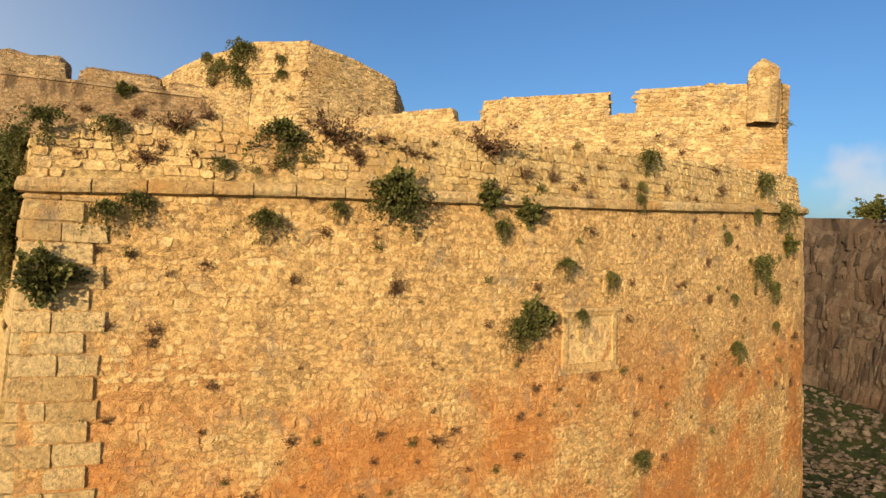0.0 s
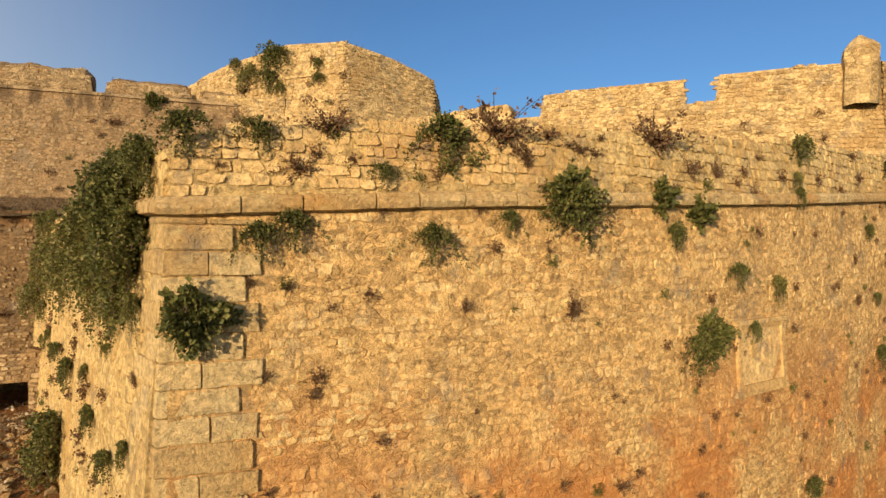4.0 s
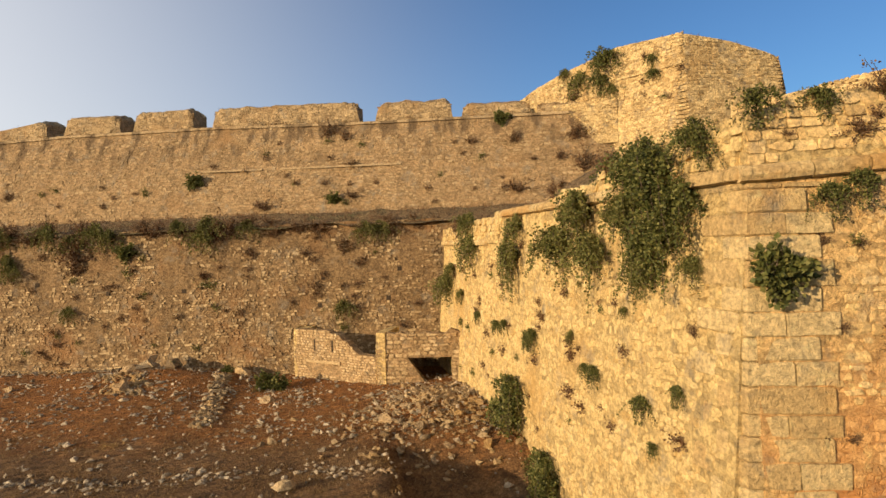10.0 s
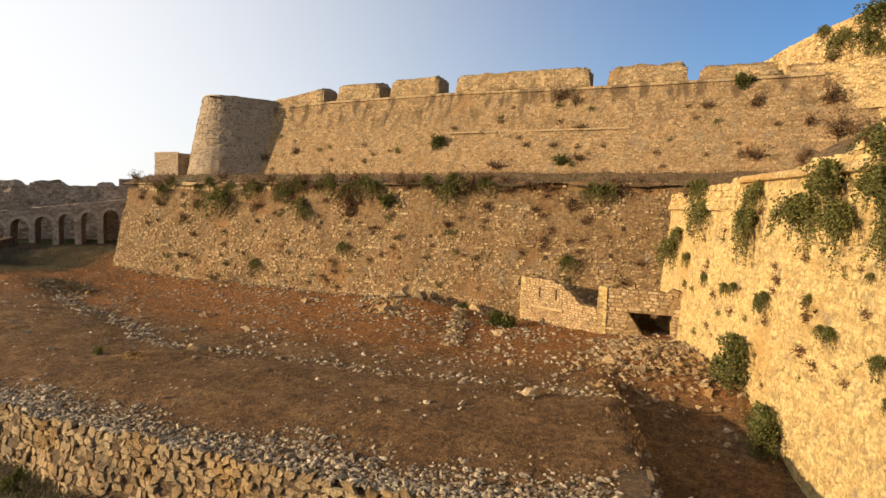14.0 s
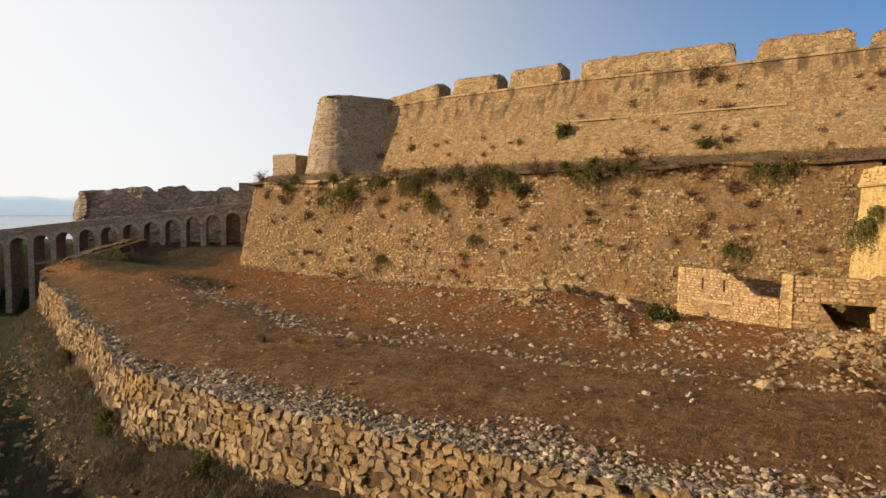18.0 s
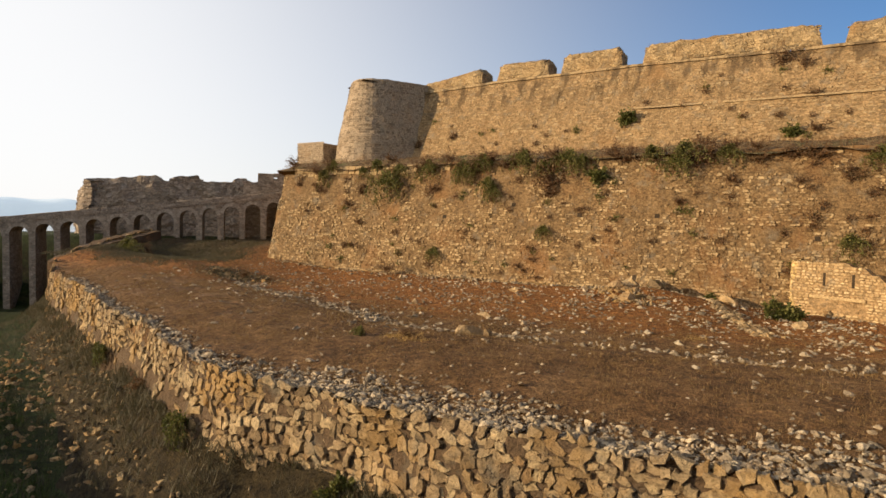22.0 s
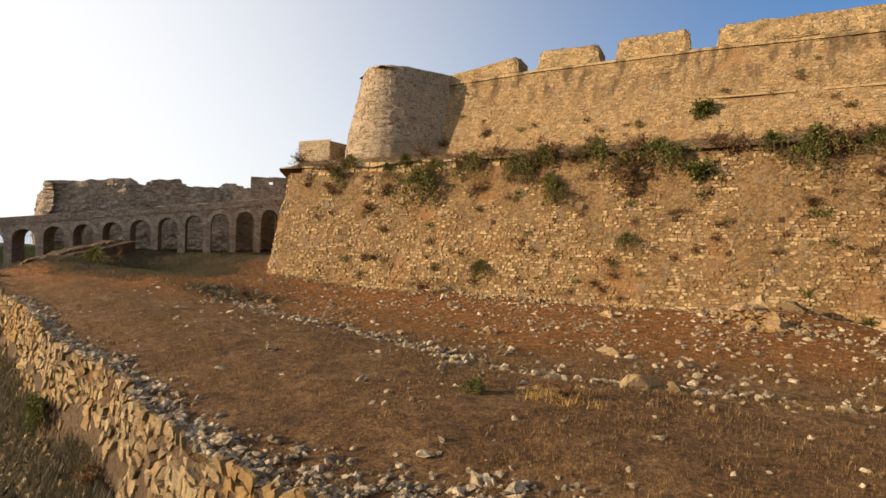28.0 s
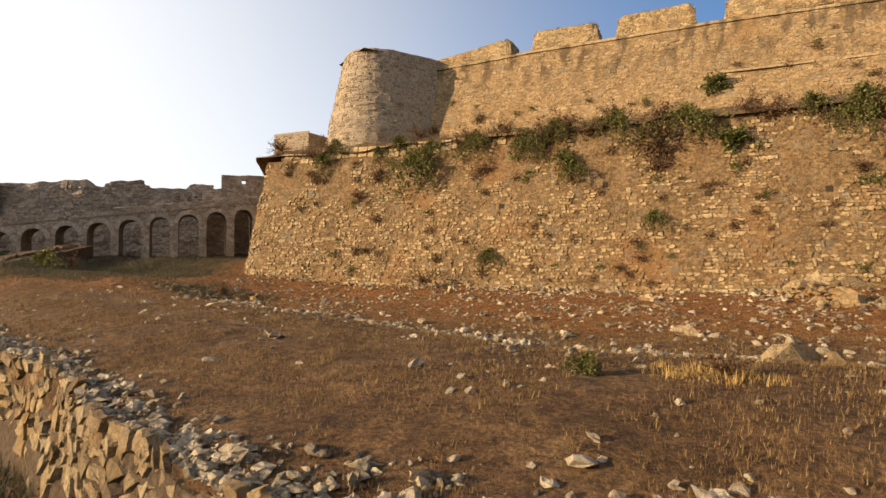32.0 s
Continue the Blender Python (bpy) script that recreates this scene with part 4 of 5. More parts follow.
# ---- domed inner bastion ----
CAP_PLAN = ((-3.0, 58), (0.9, 50.2), (11.3, 39.3), (20.6, 41.6), (25.5, 52))
cap = Face(CAP_PLAN, 24.0, 0.12, wobble=0.1, rounding=0)
cap_b = root("inner_bastion", "polygonal limestone bastion with a mounded overgrown top", "bastion")
ca, cb, cc_, cd = cap.at[1], cap.at[2], cap.at[3], cap.at[4]
cap_top = lambda u: lerp_table(((0, 25.2), (ca, 26.1), (ca + 0.55 * (cb - ca), 27.4), (cb, 26.8), ((cb + cc_) / 2, 26.2), (cc_, 24.8), (cd, 21.8)), u) + 0.1 * fbm(u, 0, 2, 0.7)
wall_body("cap_core", cap, 16.0, cap_top, 2.0, M_UPPER, cap_b)
stonework("stonework", cap, 17.0, cap_top, (0.24, 0.4), (0.3, 0.8), (0.0, 0.07), M_UPPER, cap_b, 61, jag=0.14, missing=0.12)
slab(cap, ca + 7, cb, 24.0, 24.22, -0.05, 0.12, "cap_string", M_UPPER, cap_b)
verts = []
NU = 48
for i in range(NU + 1):
    u = cap.length * i / NU
    e = cap.p(u, cap_top(u), -0.3)
    centre = Vector((10.0, 46.5, 28.0))
    for j in range(7):
        k = j / 6
        p = e.lerp(centre, k)
        p.z = e.z + (centre.z - e.z) * math.sin(k * math.pi / 2) + 0.25 * fbm(p.x, p.y, 0, 0.6) * (1 if j else 0)
        verts.append(p)
faces = [(i * 7 + j, (i + 1) * 7 + j, (i + 1) * 7 + j + 1, i * 7 + j + 1) for i in range(NU) for j in range(6)]
link_mesh("cap_mound", verts, faces, M_FILL, cap_b, smooth=True)
low_face = Face(((-1.6, 46.0), (6.5, 43.5)), 20.0, 0.1, wobble=0.1)
low_w = root("low_rampart_wall", "low broken limestone wall at the inner bastion's foot", "wall")
wall_body("core", low_face, 18.0, 22.2, 1.2, M_UPPER, low_w)
stonework("stonework", low_face, 19.0, 22.2, (0.24, 0.36), (0.3, 0.7), (0.0, 0.08), M_UPPER, low_w, 62)

# ---- terrace retaining wall ----
edge = Face(EDGE_PLAN, -6.0, 0.16, wobble=0.22, rounding=1)
def edge_x(u):
    return edge.plan(u)[0].x
edge_top = lambda u: lerp_table(EDGE_TOP, edge_x(u)) + 0.1 + 0.22 * fbm(u, 0, 7, 0.45)
terrace_wall = root("terrace_wall", "collapsing dry rubble retaining wall along the moat", "wall", kind="structure")
wall_body("fill", edge, MOAT_Z - 1, lambda u: edge_top(u) - 0.2, 1.2, M_RUBBLE_MORTAR, terrace_wall, cell=0.7)
stonework("rubblework", edge, MOAT_Z + 0.8, edge_top, (0.2, 0.44), (0.2, 0.5), (0.0, 0.13), M_RUBBLE, terrace_wall, 71, jag=0.55, gap=-0.004, missing=0.1, inset=0.13, spin=0.45, skip=lambda u, z: edge_x(u) < -39 and z < -2.0 + 1.3 * fbm(u, 0, 3, 0.28) and fbm(u, z, 8, 0.8) > -0.28,
          single=lambda u, z: -38 < edge_x(u) < -20 and z > -3.6, single_material=M_RUBBLE_PIECE, single_name="wall_stone")
# side wall of the sunken strip: its face looks to the bastion
side = Face(((-7.2, -2.4), (-9.9, 7.4)), -3.0, 0.05, wobble=0.12)
wall_body("side_fill", side, -6.5, lambda u: 0.35 + 0.2 * fbm(u, 0, 1, 0.7), 0.9, M_RUBBLE_MORTAR, terrace_wall, cell=0.6)
stonework("side_rubblework", side, -5.0, lambda u: 0.35 + 0.2 * fbm(u, 0, 1, 0.7), (0.2, 0.4), (0.3, 0.7), (0.0, 0.15), M_RUBBLE, terrace_wall, 72, jag=0.3)

# ---- bridge ----
bridge = root("arched_bridge", "long stone bridge of many round arches over the moat", "bridge")
BAY, RISE = 2.62, 0.33
bdir = Vector((-2.238, -2.482, 0)).normalized()
bn = Vector((0.743, -0.67, 0))
B0 = Vector((-88.83, 28.51, 0)) - bn * 2.0 - bdir * 14.8
rng = random.Random(15)
for i in range(22):
    o = B0 + bdir * BAY * i
    z_crown = 6.9 + RISE * (1 - i)
    z_deck, z_foot, pier = z_crown + 0.62, -8.0, 0.36 + rng.uniform(-0.05, 0.05)
    rad = (BAY - 2 * pier) / 2
    spring = z_crown - rad
    prof = [(0, z_foot), (0, z_deck + RISE / 2), (BAY, z_deck - RISE / 2), (BAY, z_foot), (BAY - pier, z_foot), (BAY - pier, spring)]
    prof += [(BAY / 2 + rad * math.cos(radians(a)), spring + rad * math.sin(radians(a))) for a in range(15, 180, 15)]
    prof += [(pier, spring), (pier, z_foot)]
    bm = bmesh.new()
    a = [bm.verts.new(o + bdir * s + bn * 2.0 + Vector((0, 0, z))) for s, z in prof]
    b = [bm.verts.new(o + bdir * s - bn * 2.0 + Vector((0, 0, z))) for s, z in prof]
    bm.faces.new(a)
    bm.faces.new(list(reversed(b)))
    for k in range(len(prof)):
        bm.faces.new((a[k], b[k], b[(k + 1) % len(prof)], a[(k + 1) % len(prof)]))
    bay = part("arch_bay", bm, M_BRIDGE, bridge)
    # ring of separate voussoirs
    cuts = [180 * k / 11 for k in range(12)]
    for lo_a, hi_a in zip(cuts, cuts[1:]):
        verts = []
        out, far = 2.04 + rng.uniform(0, 0.08), rad + rng.uniform(0.3, 0.42)
        for ang in (lo_a + 0.8, hi_a - 0.8):
            c, s = math.cos(radians(ang)), math.sin(radians(ang))
            verts += [o + bdir * (BAY / 2 + r * c) + bn * w + Vector((0, 0, spring + r * s)) for r, w in ((rad - 0.03, 1.9), (rad - 0.03, out), (far, out), (far, 1.9))]
        link_mesh("voussoir", verts, [(0, 1, 5, 4), (1, 2, 6, 5), (2, 3, 7, 6), (3, 0, 4, 7), (3, 2, 1, 0), (4, 5, 6, 7)], M_BRIDGE_PIECE, bay)
    bm = bmesh.new()
    v = [bm.verts.new(o + bdir * s + bn * w + Vector((0, 0, z_deck + RISE * (0.5 - s / BAY) + h + rng.uniform(-0.03, 0.03)))) for s in (0, BAY) for w, h in ((1.95, -0.1), (2.08, -0.1), (2.08, 0.62), (1.65, 0.66), (1.65, -0.1))]
    for k in range(5):
        bm.faces.new((v[k], v[(k + 1) % 5], v[5 + (k + 1) % 5], v[5 + k]))
    bm.faces.new(v[:5]), bm.faces.new(list(reversed(v[5:])))
    part("parapet", bm, M_BRIDGE, bridge)
    if 0 <= i <= 12:
        # buttress stub against the pier
        face = Face([tuple((o - bdir * 0.3 + bn * 2.0).xy), tuple((o + bdir * 0.3 + bn * 2.0).xy)][::-1], -8.0, 0.03, wobble=0.05)
        wall_body("buttress", face, -8.0, spring - 0.4 + rng.uniform(-0.4, 0.3), 0.3, M_BRIDGE, bridge, cell=0.4)

# wall behind the bridge with a ruined crest and a sunlit end
S0 = Vector((-88.83, 28.51, 0)) - bn * 9.0
BACK = [tuple((S0 + bdir * 11.3 + Vector((-4.6, 0.7, 0))).xy), tuple((S0 + bdir * 11.3).xy), tuple((S0 - bdir * 22).xy)]
back = Face(BACK, -6.0, 0.1, wobble=0.35, rounding=0)
CREST = ((0, 6.7), (2.5, 7.6), (4.6, 8.2), (9, 8.6), (12, 9.0), (14, 9.1), (14.4, 8.4), (15.6, 8.5), (16, 9.1), (19, 9.2), (20, 8.5), (24, 8.6), (24.3, 9.2), (26, 9.2), (26.3, 8.7), (28.4, 8.7), (28.7, 9.3), (33, 9.2), (34.3, 8.0), (60, 8.0))
back_top = lambda u: lerp_table(CREST, u) + 1.7 + 0.2 * fbm(u, 0, 3, 0.6)
sea_wall = root("sea_wall", "dark ruined wall with a jagged crest behind the bridge", "wall", kind="structure")
wall_body("core", back, -8.0, back_top, 2.5, M_BRIDGE, sea_wall, cell=0.4)
stonework("stonework", back, -2.0, back_top, (0.3, 0.55), (0.4, 1.0), (0.0, 0.12), M_BRIDGE, sea_wall, 81, jag=0.25, missing=0.25)
# gate wall with small windows at the bridge's end
G0 = Vector((-88.83, 28.51, 0)) - bn * 4.5
gate_w = root("gate_wall", "dark stone gate wall with small window holes", "wall", kind="structure")
gate = Face([tuple((G0 - bdir * 9.6).xy), tuple((G0 - bdir * 24.0).xy)], -6.0, 0.0, wobble=0.06)
for a, b, lo_z, hi_z in ((0.0, 1.1, -8, 10.1), (1.1, 1.9, -8, 9.7), (1.9, 4.0, -8, 11.3), (4.0, 4.5, -8, 10.4), (4.0, 4.5, 10.85, 11.35), (4.5, 14.4, -8, 11.4)):
    wall_body("gate_pier", gate, lo_z, hi_z, 1.0, M_BRIDGE, gate_w, cell=0.4, u0=a, u1=b)
stonework("stonework", gate, 3.0, 11.25, (0.25, 0.4), (0.3, 0.7), (0.0, 0.08), M_BRIDGE, gate_w, 82, u0=1.95, jag=0.25, missing=0.2, skip=lambda u, z: 3.8 < u < 4.7 and 10.2 < z < 11.0)
# low wall from the terrace's tip to the bridge
tip = Face([(-82.2, 13.2), (-85.4, 19.3), (-88.7, 27.2)], -3.0, 0.03, wobble=0.15)
tip_top = lambda u: lerp_table(((0, 0.5), (2.5, 1.2), (7, 2.2), (15.5, 3.4)), u) + 0.12 * fbm(u, 0, 2, 0.8)
wall_body("tip_wall", tip, -3.0, tip_top, 1.3, M_RUBBLE_MORTAR, terrace_wall, cell=0.5)
stonework("tip_rubblework", tip, -2.2, tip_top, (0.22, 0.36), (0.25, 0.6), (0.0, 0.1), M_RUBBLE, terrace_wall, 73, jag=0.3)

# ---- the bay ----
boat = root("moored_boat", "small dark motor boat moored in the bay", "boat", at=(-352, 112, -7.4))
hull = []
for k, (s, w) in enumerate(((-3.4, 0.9), (-1.5, 1.2), (1.2, 1.15), (3.0, 0.6), (4.0, 0.05))):
    hull += [(s * 0.4, s * 0.9, -0.3), (s * 0.4 - w, s * 0.9 + w * 0.4, 0.9), (s * 0.4 + w, s * 0.9 - w * 0.4, 0.9)]
link_mesh("hull", hull, [(k * 3 + a, k * 3 + b, k * 3 + 3 + b, k * 3 + 3 + a) for k in range(4) for a, b in ((0, 1), (1, 2), (2, 0))] + [(0, 2, 1)], M_BRIDGE, boat)
link_mesh("cabin", [(x, y, z) for z in (0.9, 2.2) for x, y in ((-1, -1.4), (0.6, -1.4), (1.0, 0.8), (-0.6, 0.8))], [(0, 1, 5, 4), (1, 2, 6, 5), (2, 3, 7, 6), (3, 0, 4, 7), (4, 5, 6, 7)], M_TOWER, boat)


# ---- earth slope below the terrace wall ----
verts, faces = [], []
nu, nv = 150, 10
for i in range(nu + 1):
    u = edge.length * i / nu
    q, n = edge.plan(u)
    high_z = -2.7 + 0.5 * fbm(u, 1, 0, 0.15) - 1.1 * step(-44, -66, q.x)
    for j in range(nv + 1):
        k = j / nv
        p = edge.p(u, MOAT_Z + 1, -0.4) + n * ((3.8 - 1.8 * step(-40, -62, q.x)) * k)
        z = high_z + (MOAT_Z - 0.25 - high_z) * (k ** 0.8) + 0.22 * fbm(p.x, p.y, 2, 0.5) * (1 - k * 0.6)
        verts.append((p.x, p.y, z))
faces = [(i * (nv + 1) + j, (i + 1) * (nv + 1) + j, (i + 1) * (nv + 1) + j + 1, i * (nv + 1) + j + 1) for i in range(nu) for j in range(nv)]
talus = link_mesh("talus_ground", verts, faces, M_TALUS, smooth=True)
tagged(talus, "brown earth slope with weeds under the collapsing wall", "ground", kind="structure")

# ---- ruined outwork at the scarp's foot ----
ruin = root("ruined_guardhouse", "roofless ruined stone guardhouse with loophole slits and a dark archway", "ruin")
ruin_l = Face(((-20.7, 28.1), (-13.9, 24.6)), -1.5, 0.02, wobble=0.05)
RUIN_STEPS = ((0, 3.0), (3.6, 3.05), (3.65, 2.8), (4.4, 2.75), (4.45, 2.4), (5.1, 2.4), (5.15, 2.0), (5.8, 1.95), (5.85, 1.55), (8, 1.5))
ruin_top = lambda u: lerp_table(RUIN_STEPS, u)
SLITS = ((2.1, 1.95), (3.75, 1.95))
wall_body("front_wall", ruin_l, -1.5, ruin_top, 0.6, M_CURTAIN_MORTAR, ruin, cell=0.35)
stonework("front_stonework", ruin_l, -1.2, ruin_top, (0.14, 0.22), (0.2, 0.42), (0.0, 0.06), M_RUIN, ruin, 91, jag=0.2,
          skip=lambda u, z: any(abs(u - a) < 0.2 and abs(z - b) < 0.5 for a, b in SLITS) or (1.2 < u < 4.6 and -0.2 < z < 0.8))
# loopholes are dark slabs too, their inner shade painted on
for a, b in SLITS:
    slab(ruin_l, a - 0.08, a + 0.08, b - 0.42, b + 0.42, -0.4, 0.012, "loophole", M_HOLE, ruin)
slab(ruin_l, 1.3, 4.5, 0.7, 0.88, -0.1, 0.1, "ledge_stone", M_RUIN, ruin)
slab(ruin_l, 1.3, 4.5, -0.3, 0.7, -0.3, 0.01, "recess", M_CURTAIN_MORTAR, ruin)
# west-facing end in paler flank stone: the low sun put into its colour
ruin_w = Face(((-19.9, 30.3), (-20.7, 28.1)), -1.5, 0.02, wobble=0.05)
wall_body("end_wall", ruin_w, -1.5, 3.0, 0.7, M_FLANK_MORTAR, ruin, cell=0.35)
stonework("end_stonework", ruin_w, -1.2, 3.0, (0.18, 0.3), (0.25, 0.5), (0.0, 0.07), M_FLANK, ruin, 92, jag=0.25)
ruin_r = Face(((-13.8, 24.4), (-7.3, 24.6)), -1.0, 0.0, wobble=0.06)
LR = ruin_r.length
for a, b, lo_z, hi_z in ((0.0, 2.1, -1.6, 3.0), (2.1, 5.0, 1.45, 3.0), (5.0, LR, -1.6, 3.0)):
    wall_body("arch_wall", ruin_r, lo_z, lambda u: hi_z + 0.4 * fbm(u, 0, 5, 0.9), 0.7, M_CURTAIN_MORTAR, ruin, cell=0.4, u0=a, u1=b)
    stonework("arch_stonework", ruin_r, lo_z + 0.1, hi_z + 0.05, (0.2, 0.32), (0.25, 0.6), (0.0, 0.09), M_RUIN, ruin, 93 + int(a), u0=a, u1=b, jag=0.25)
wall_body("haunch", ruin_r, -1.6, lambda u: 1.45 - 1.5 * (u - 2.1), 0.7, M_CURTAIN_MORTAR, ruin, cell=0.2, u0=2.1, u1=3.3)
# pier side paler as well, its sunlit look coloured in
ruin_s = Face(((-13.3, 27.4), (-13.8, 24.4)), -1.0, 0.0, wobble=0.06)
wall_body("pier_wall", ruin_s, -1.2, 3.15, 0.6, M_FLANK_MORTAR, ruin, cell=0.4)
stonework("pier_stonework", ruin_s, -1.0, 3.15, (0.2, 0.3), (0.25, 0.5), (0.0, 0.1), M_FLANK, ruin, 97, jag=0.3)
verts = [ruin_r.p(u, 2.1, -0.3 - d) + Vector((0, 0, 0.5 * fbm(u, d, 0, 0.8))) for u in np.linspace(0, LR, 9) for d in np.linspace(0, 6.0, 6)]
link_mesh("roof_rubble", verts, [(i * 6 + j, i * 6 + 6 + j, i * 6 + 7 + j, i * 6 + j + 1) for i in range(8) for j in range(5)], M_FILL, ruin)

# ---- loose stones ----
rng = random.Random(77)
spots = []
while len(spots) < 7400:
    u = rng.uniform(edge.length * 0.3, edge.length - 0.5)
    q, n = edge.plan(u)
    wide = 0.34 + 0.62 * step(-44, -35, q.x)
    back = abs(rng.gauss(0, 1.0)) * wide * (1.1 + 0.6 * fbm(u, 0, 0, 0.2))
    if q.x < -36 and rng.random() < 0.45:
        continue
    p = edge.p(u, edge_top(u), -0.05 - back)
    z = max(terrace_z(p.x, p.y), edge_top(u) - 0.22 - 0.1 * back) if back < 1.3 else terrace_z(p.x, p.y)
    spots.append((p.x, p.y, z, rng.uniform(0.04, 0.11) if rng.random() < 0.88 else rng.uniform(0.11, 0.2)))
crest = rubble("crest_rubble", spots, M_GREY_RUBBLE, 1)
tagged(crest, "grey broken stones strewn along the terrace wall's crest", "rubble")
spots = []
while len(spots) < 900:
    u = rng.uniform(edge.length * 0.3, edge.length - 1)
    q, n = edge.plan(u)
    k = rng.random()
    p = edge.p(u, MOAT_Z + 1, -0.2) + n * (5.0 * k)
    spots.append((p.x, p.y, -3.5 + (MOAT_Z + 3.4) * k ** 0.8, rng.uniform(0.06, 0.26)))
tagged(rubble("talus_rubble", spots, M_RUBBLE, 2), "fallen stones on the earth slope below the wall", "rubble")


spots = []
while len(spots) < 2600:
    x, y = rng.uniform(40, 61), rng.uniform(-16, 30)
    if outer_side(x, y)[0] < -0.5:
        spots.append((x, y, ground_z(x, y), rng.uniform(0.1, 0.4)))
tagged(rubble("moat_stones", spots, M_MOAT_STONE, 9), "broken grey stones on the moat floor", "rubble")


def line_spots(points, width, count, sizes):
    out = []
    for _ in range(count):
        k = rng.random() * (len(points) - 1)
        i = int(k)
        a, b = points[i], points[i + 1]
        x = a[0] + (b[0] - a[0]) * (k - i) + rng.gauss(0, width)
        y = a[1] + (b[1] - a[1]) * (k - i) + rng.gauss(0, width)
        out.append((x, y, terrace_z(x, y), rng.uniform(*sizes)))
    return out


spots = line_spots(((-58.5, 13.4), (-52, 11.5), (-46, 10.2), (-42.7, 9.8), (-40, 7.9), (-36, 6.3), (-32, 7.8), (-26.5, 7.8), (-21.5, 7.6), (-17, 8.4), (-12.5, 9.0), (-10.3, 7.2)), 0.55, 620, (0.06, 0.2))
spots += line_spots(((-60, 16), (-55, 13.5), (-47, 11.6), (-41, 9.4)), 0.7, 200, (0.05, 0.22))
tagged(rubble("stone_row", spots, M_GREY_RUBBLE, 3), "old row of pale stones crossing the terrace", "rubble")
spots = line_spots(((-25.2, 26.6), (-24.2, 23.0), (-22.8, 19.0), (-21.6, 15.6)), 0.3, 230, (0.1, 0.3))
tagged(rubble("wall_stub", spots, M_RUBBLE, 4), "collapsed stub of a rubble wall on the terrace", "rubble")
spots = line_spots(((-33.0, 25.6), (-30.5, 23.0), (-29.0, 21.5)), 0.7, 160, (0.1, 0.32))
spots += [(x, y, terrace_z(x, y), s) for x, y, s in [(rng.gauss(-61.5, 2.0), rng.gauss(16.3, 0.9), rng.uniform(0.08, 0.28)) for _ in range(130)]]
tagged(rubble("stone_pile", spots, M_RUBBLE, 5), "pile of pale fallen stones near the scarp", "rubble")
spots = []
while len(spots) < 1500:
    x, y = rng.gauss(-8.8, 2.6), rng.gauss(18.0, 3.4)
    if y < 24 and x < -4.2 - (y - 14) * 0.3 + 0.3:
        spots.append((x, y, terrace_z(x, y), rng.uniform(0.05, 0.17) if rng.random() < 0.85 else rng.uniform(0.17, 0.32)))
tagged(rubble("rubble_heap", spots, M_RUBBLE, 6), "heap of fallen stones before the ruined archway", "rubble")
spots = []
while len(spots) < 4600:
    x = rng.uniform(-66, -5)
    y = rng.uniform(0, 28)
    if rng.random() > 0.12 + 0.88 * step(6, 22, y) * (0.35 + 0.65 * step(-60, -30, x)) or y < edge_y(x) + 1:
        continue
    if fbm(x, y, 0, 0.3) < -0.1 and rng.random() < 0.7:
        continue
    spots.append((x, y, terrace_z(x, y), rng.uniform(0.03, 0.13) if rng.random() < 0.88 else rng.uniform(0.13, 0.25)))
tagged(rubble("scattered_stones", spots, M_GREY_RUBBLE, 7), "small pale stones scattered over the dry terrace", "rubble")
spots = []
while len(spots) < 700:
    x = rng.uniform(-67, -21)
    y = lerp_table(SCARP_PLAN, x) - abs(rng.gauss(0, 0.45))
    spots.append((x, y, terrace_z(x, y), rng.uniform(0.06, 0.2)))
for k in range(150):
    x = -58 + 0.17 * k + rng.uniform(-0.05, 0.05)
    y = lerp_table(SCARP_PLAN, x) - 0.12
    spots.append((x, y, terrace_z(x, y) + 0.05, rng.uniform(0.13, 0.2)))
tagged(rubble("foot_stones", spots, M_RUBBLE, 8), "pale line of stones along the scarp's foot", "rubble")
BOULDERS = ((-30.6, 26.2, 1.15), (-29.0, 26.4, 0.8), (-31.6, 25.4, 0.7), (-29.9, 22.0, 0.75), (-13.6, 6.1, 0.5), (-33.6, 6.3, 0.5), (-32.8, 6.7, 0.35), (-42.4, 15.5, 0.45), (-49.8, 24.6, 0.4), (-38.2, 22.4, 0.4), (-24.4, 27.4, 0.7), (-20.0, 21.0, 0.5), (-16.5, 12.5, 0.4), (-36.0, 13.0, 0.35), (-11.5, 15.2, 0.55), (-9.7, 13.8, 0.5))
for x, y, s in BOULDERS:
    v, f = rock(rng, s, 0.75)
    b = link_mesh("boulder", v, f, M_RUBBLE_PIECE)
    b.location, b.rotation_euler = (x, y, terrace_z(x, y) + s * 0.15), (0, 0, rng.uniform(0, 6))
    tagged(b, "pale weathered limestone boulder lying on the terrace", "boulder", "boulders on the terrace")


# ---- grasses ----
def tufts(name, spots, material, seed, blades=4):
    """Grass as thin bent blades. spots: (x, y, z, height)."""
    rng = random.Random(seed)
    verts, faces = [], []
    for x, y, z, h in spots:
        for _ in range(blades):
            a, l = rng.uniform(0, 6.28), h * rng.uniform(0.5, 1.1)
            dx, dy, w = math.cos(a) * l * rng.uniform(0.2, 0.8), math.sin(a) * l * rng.uniform(0.2, 0.8), h * 0.06 + 0.006
            ox, oy = x + rng.uniform(-0.3, 0.3) * h, y + rng.uniform(-0.3, 0.3) * h
            n = len(verts)
            verts += [(ox - dy * w / l, oy + dx * w / l, z - 0.02), (ox + dy * w / l, oy - dx * w / l, z - 0.02), (ox + dx, oy + dy, z + l)]
            faces.append((n, n + 1, n + 2))
    return link_mesh(name, verts, faces, material)


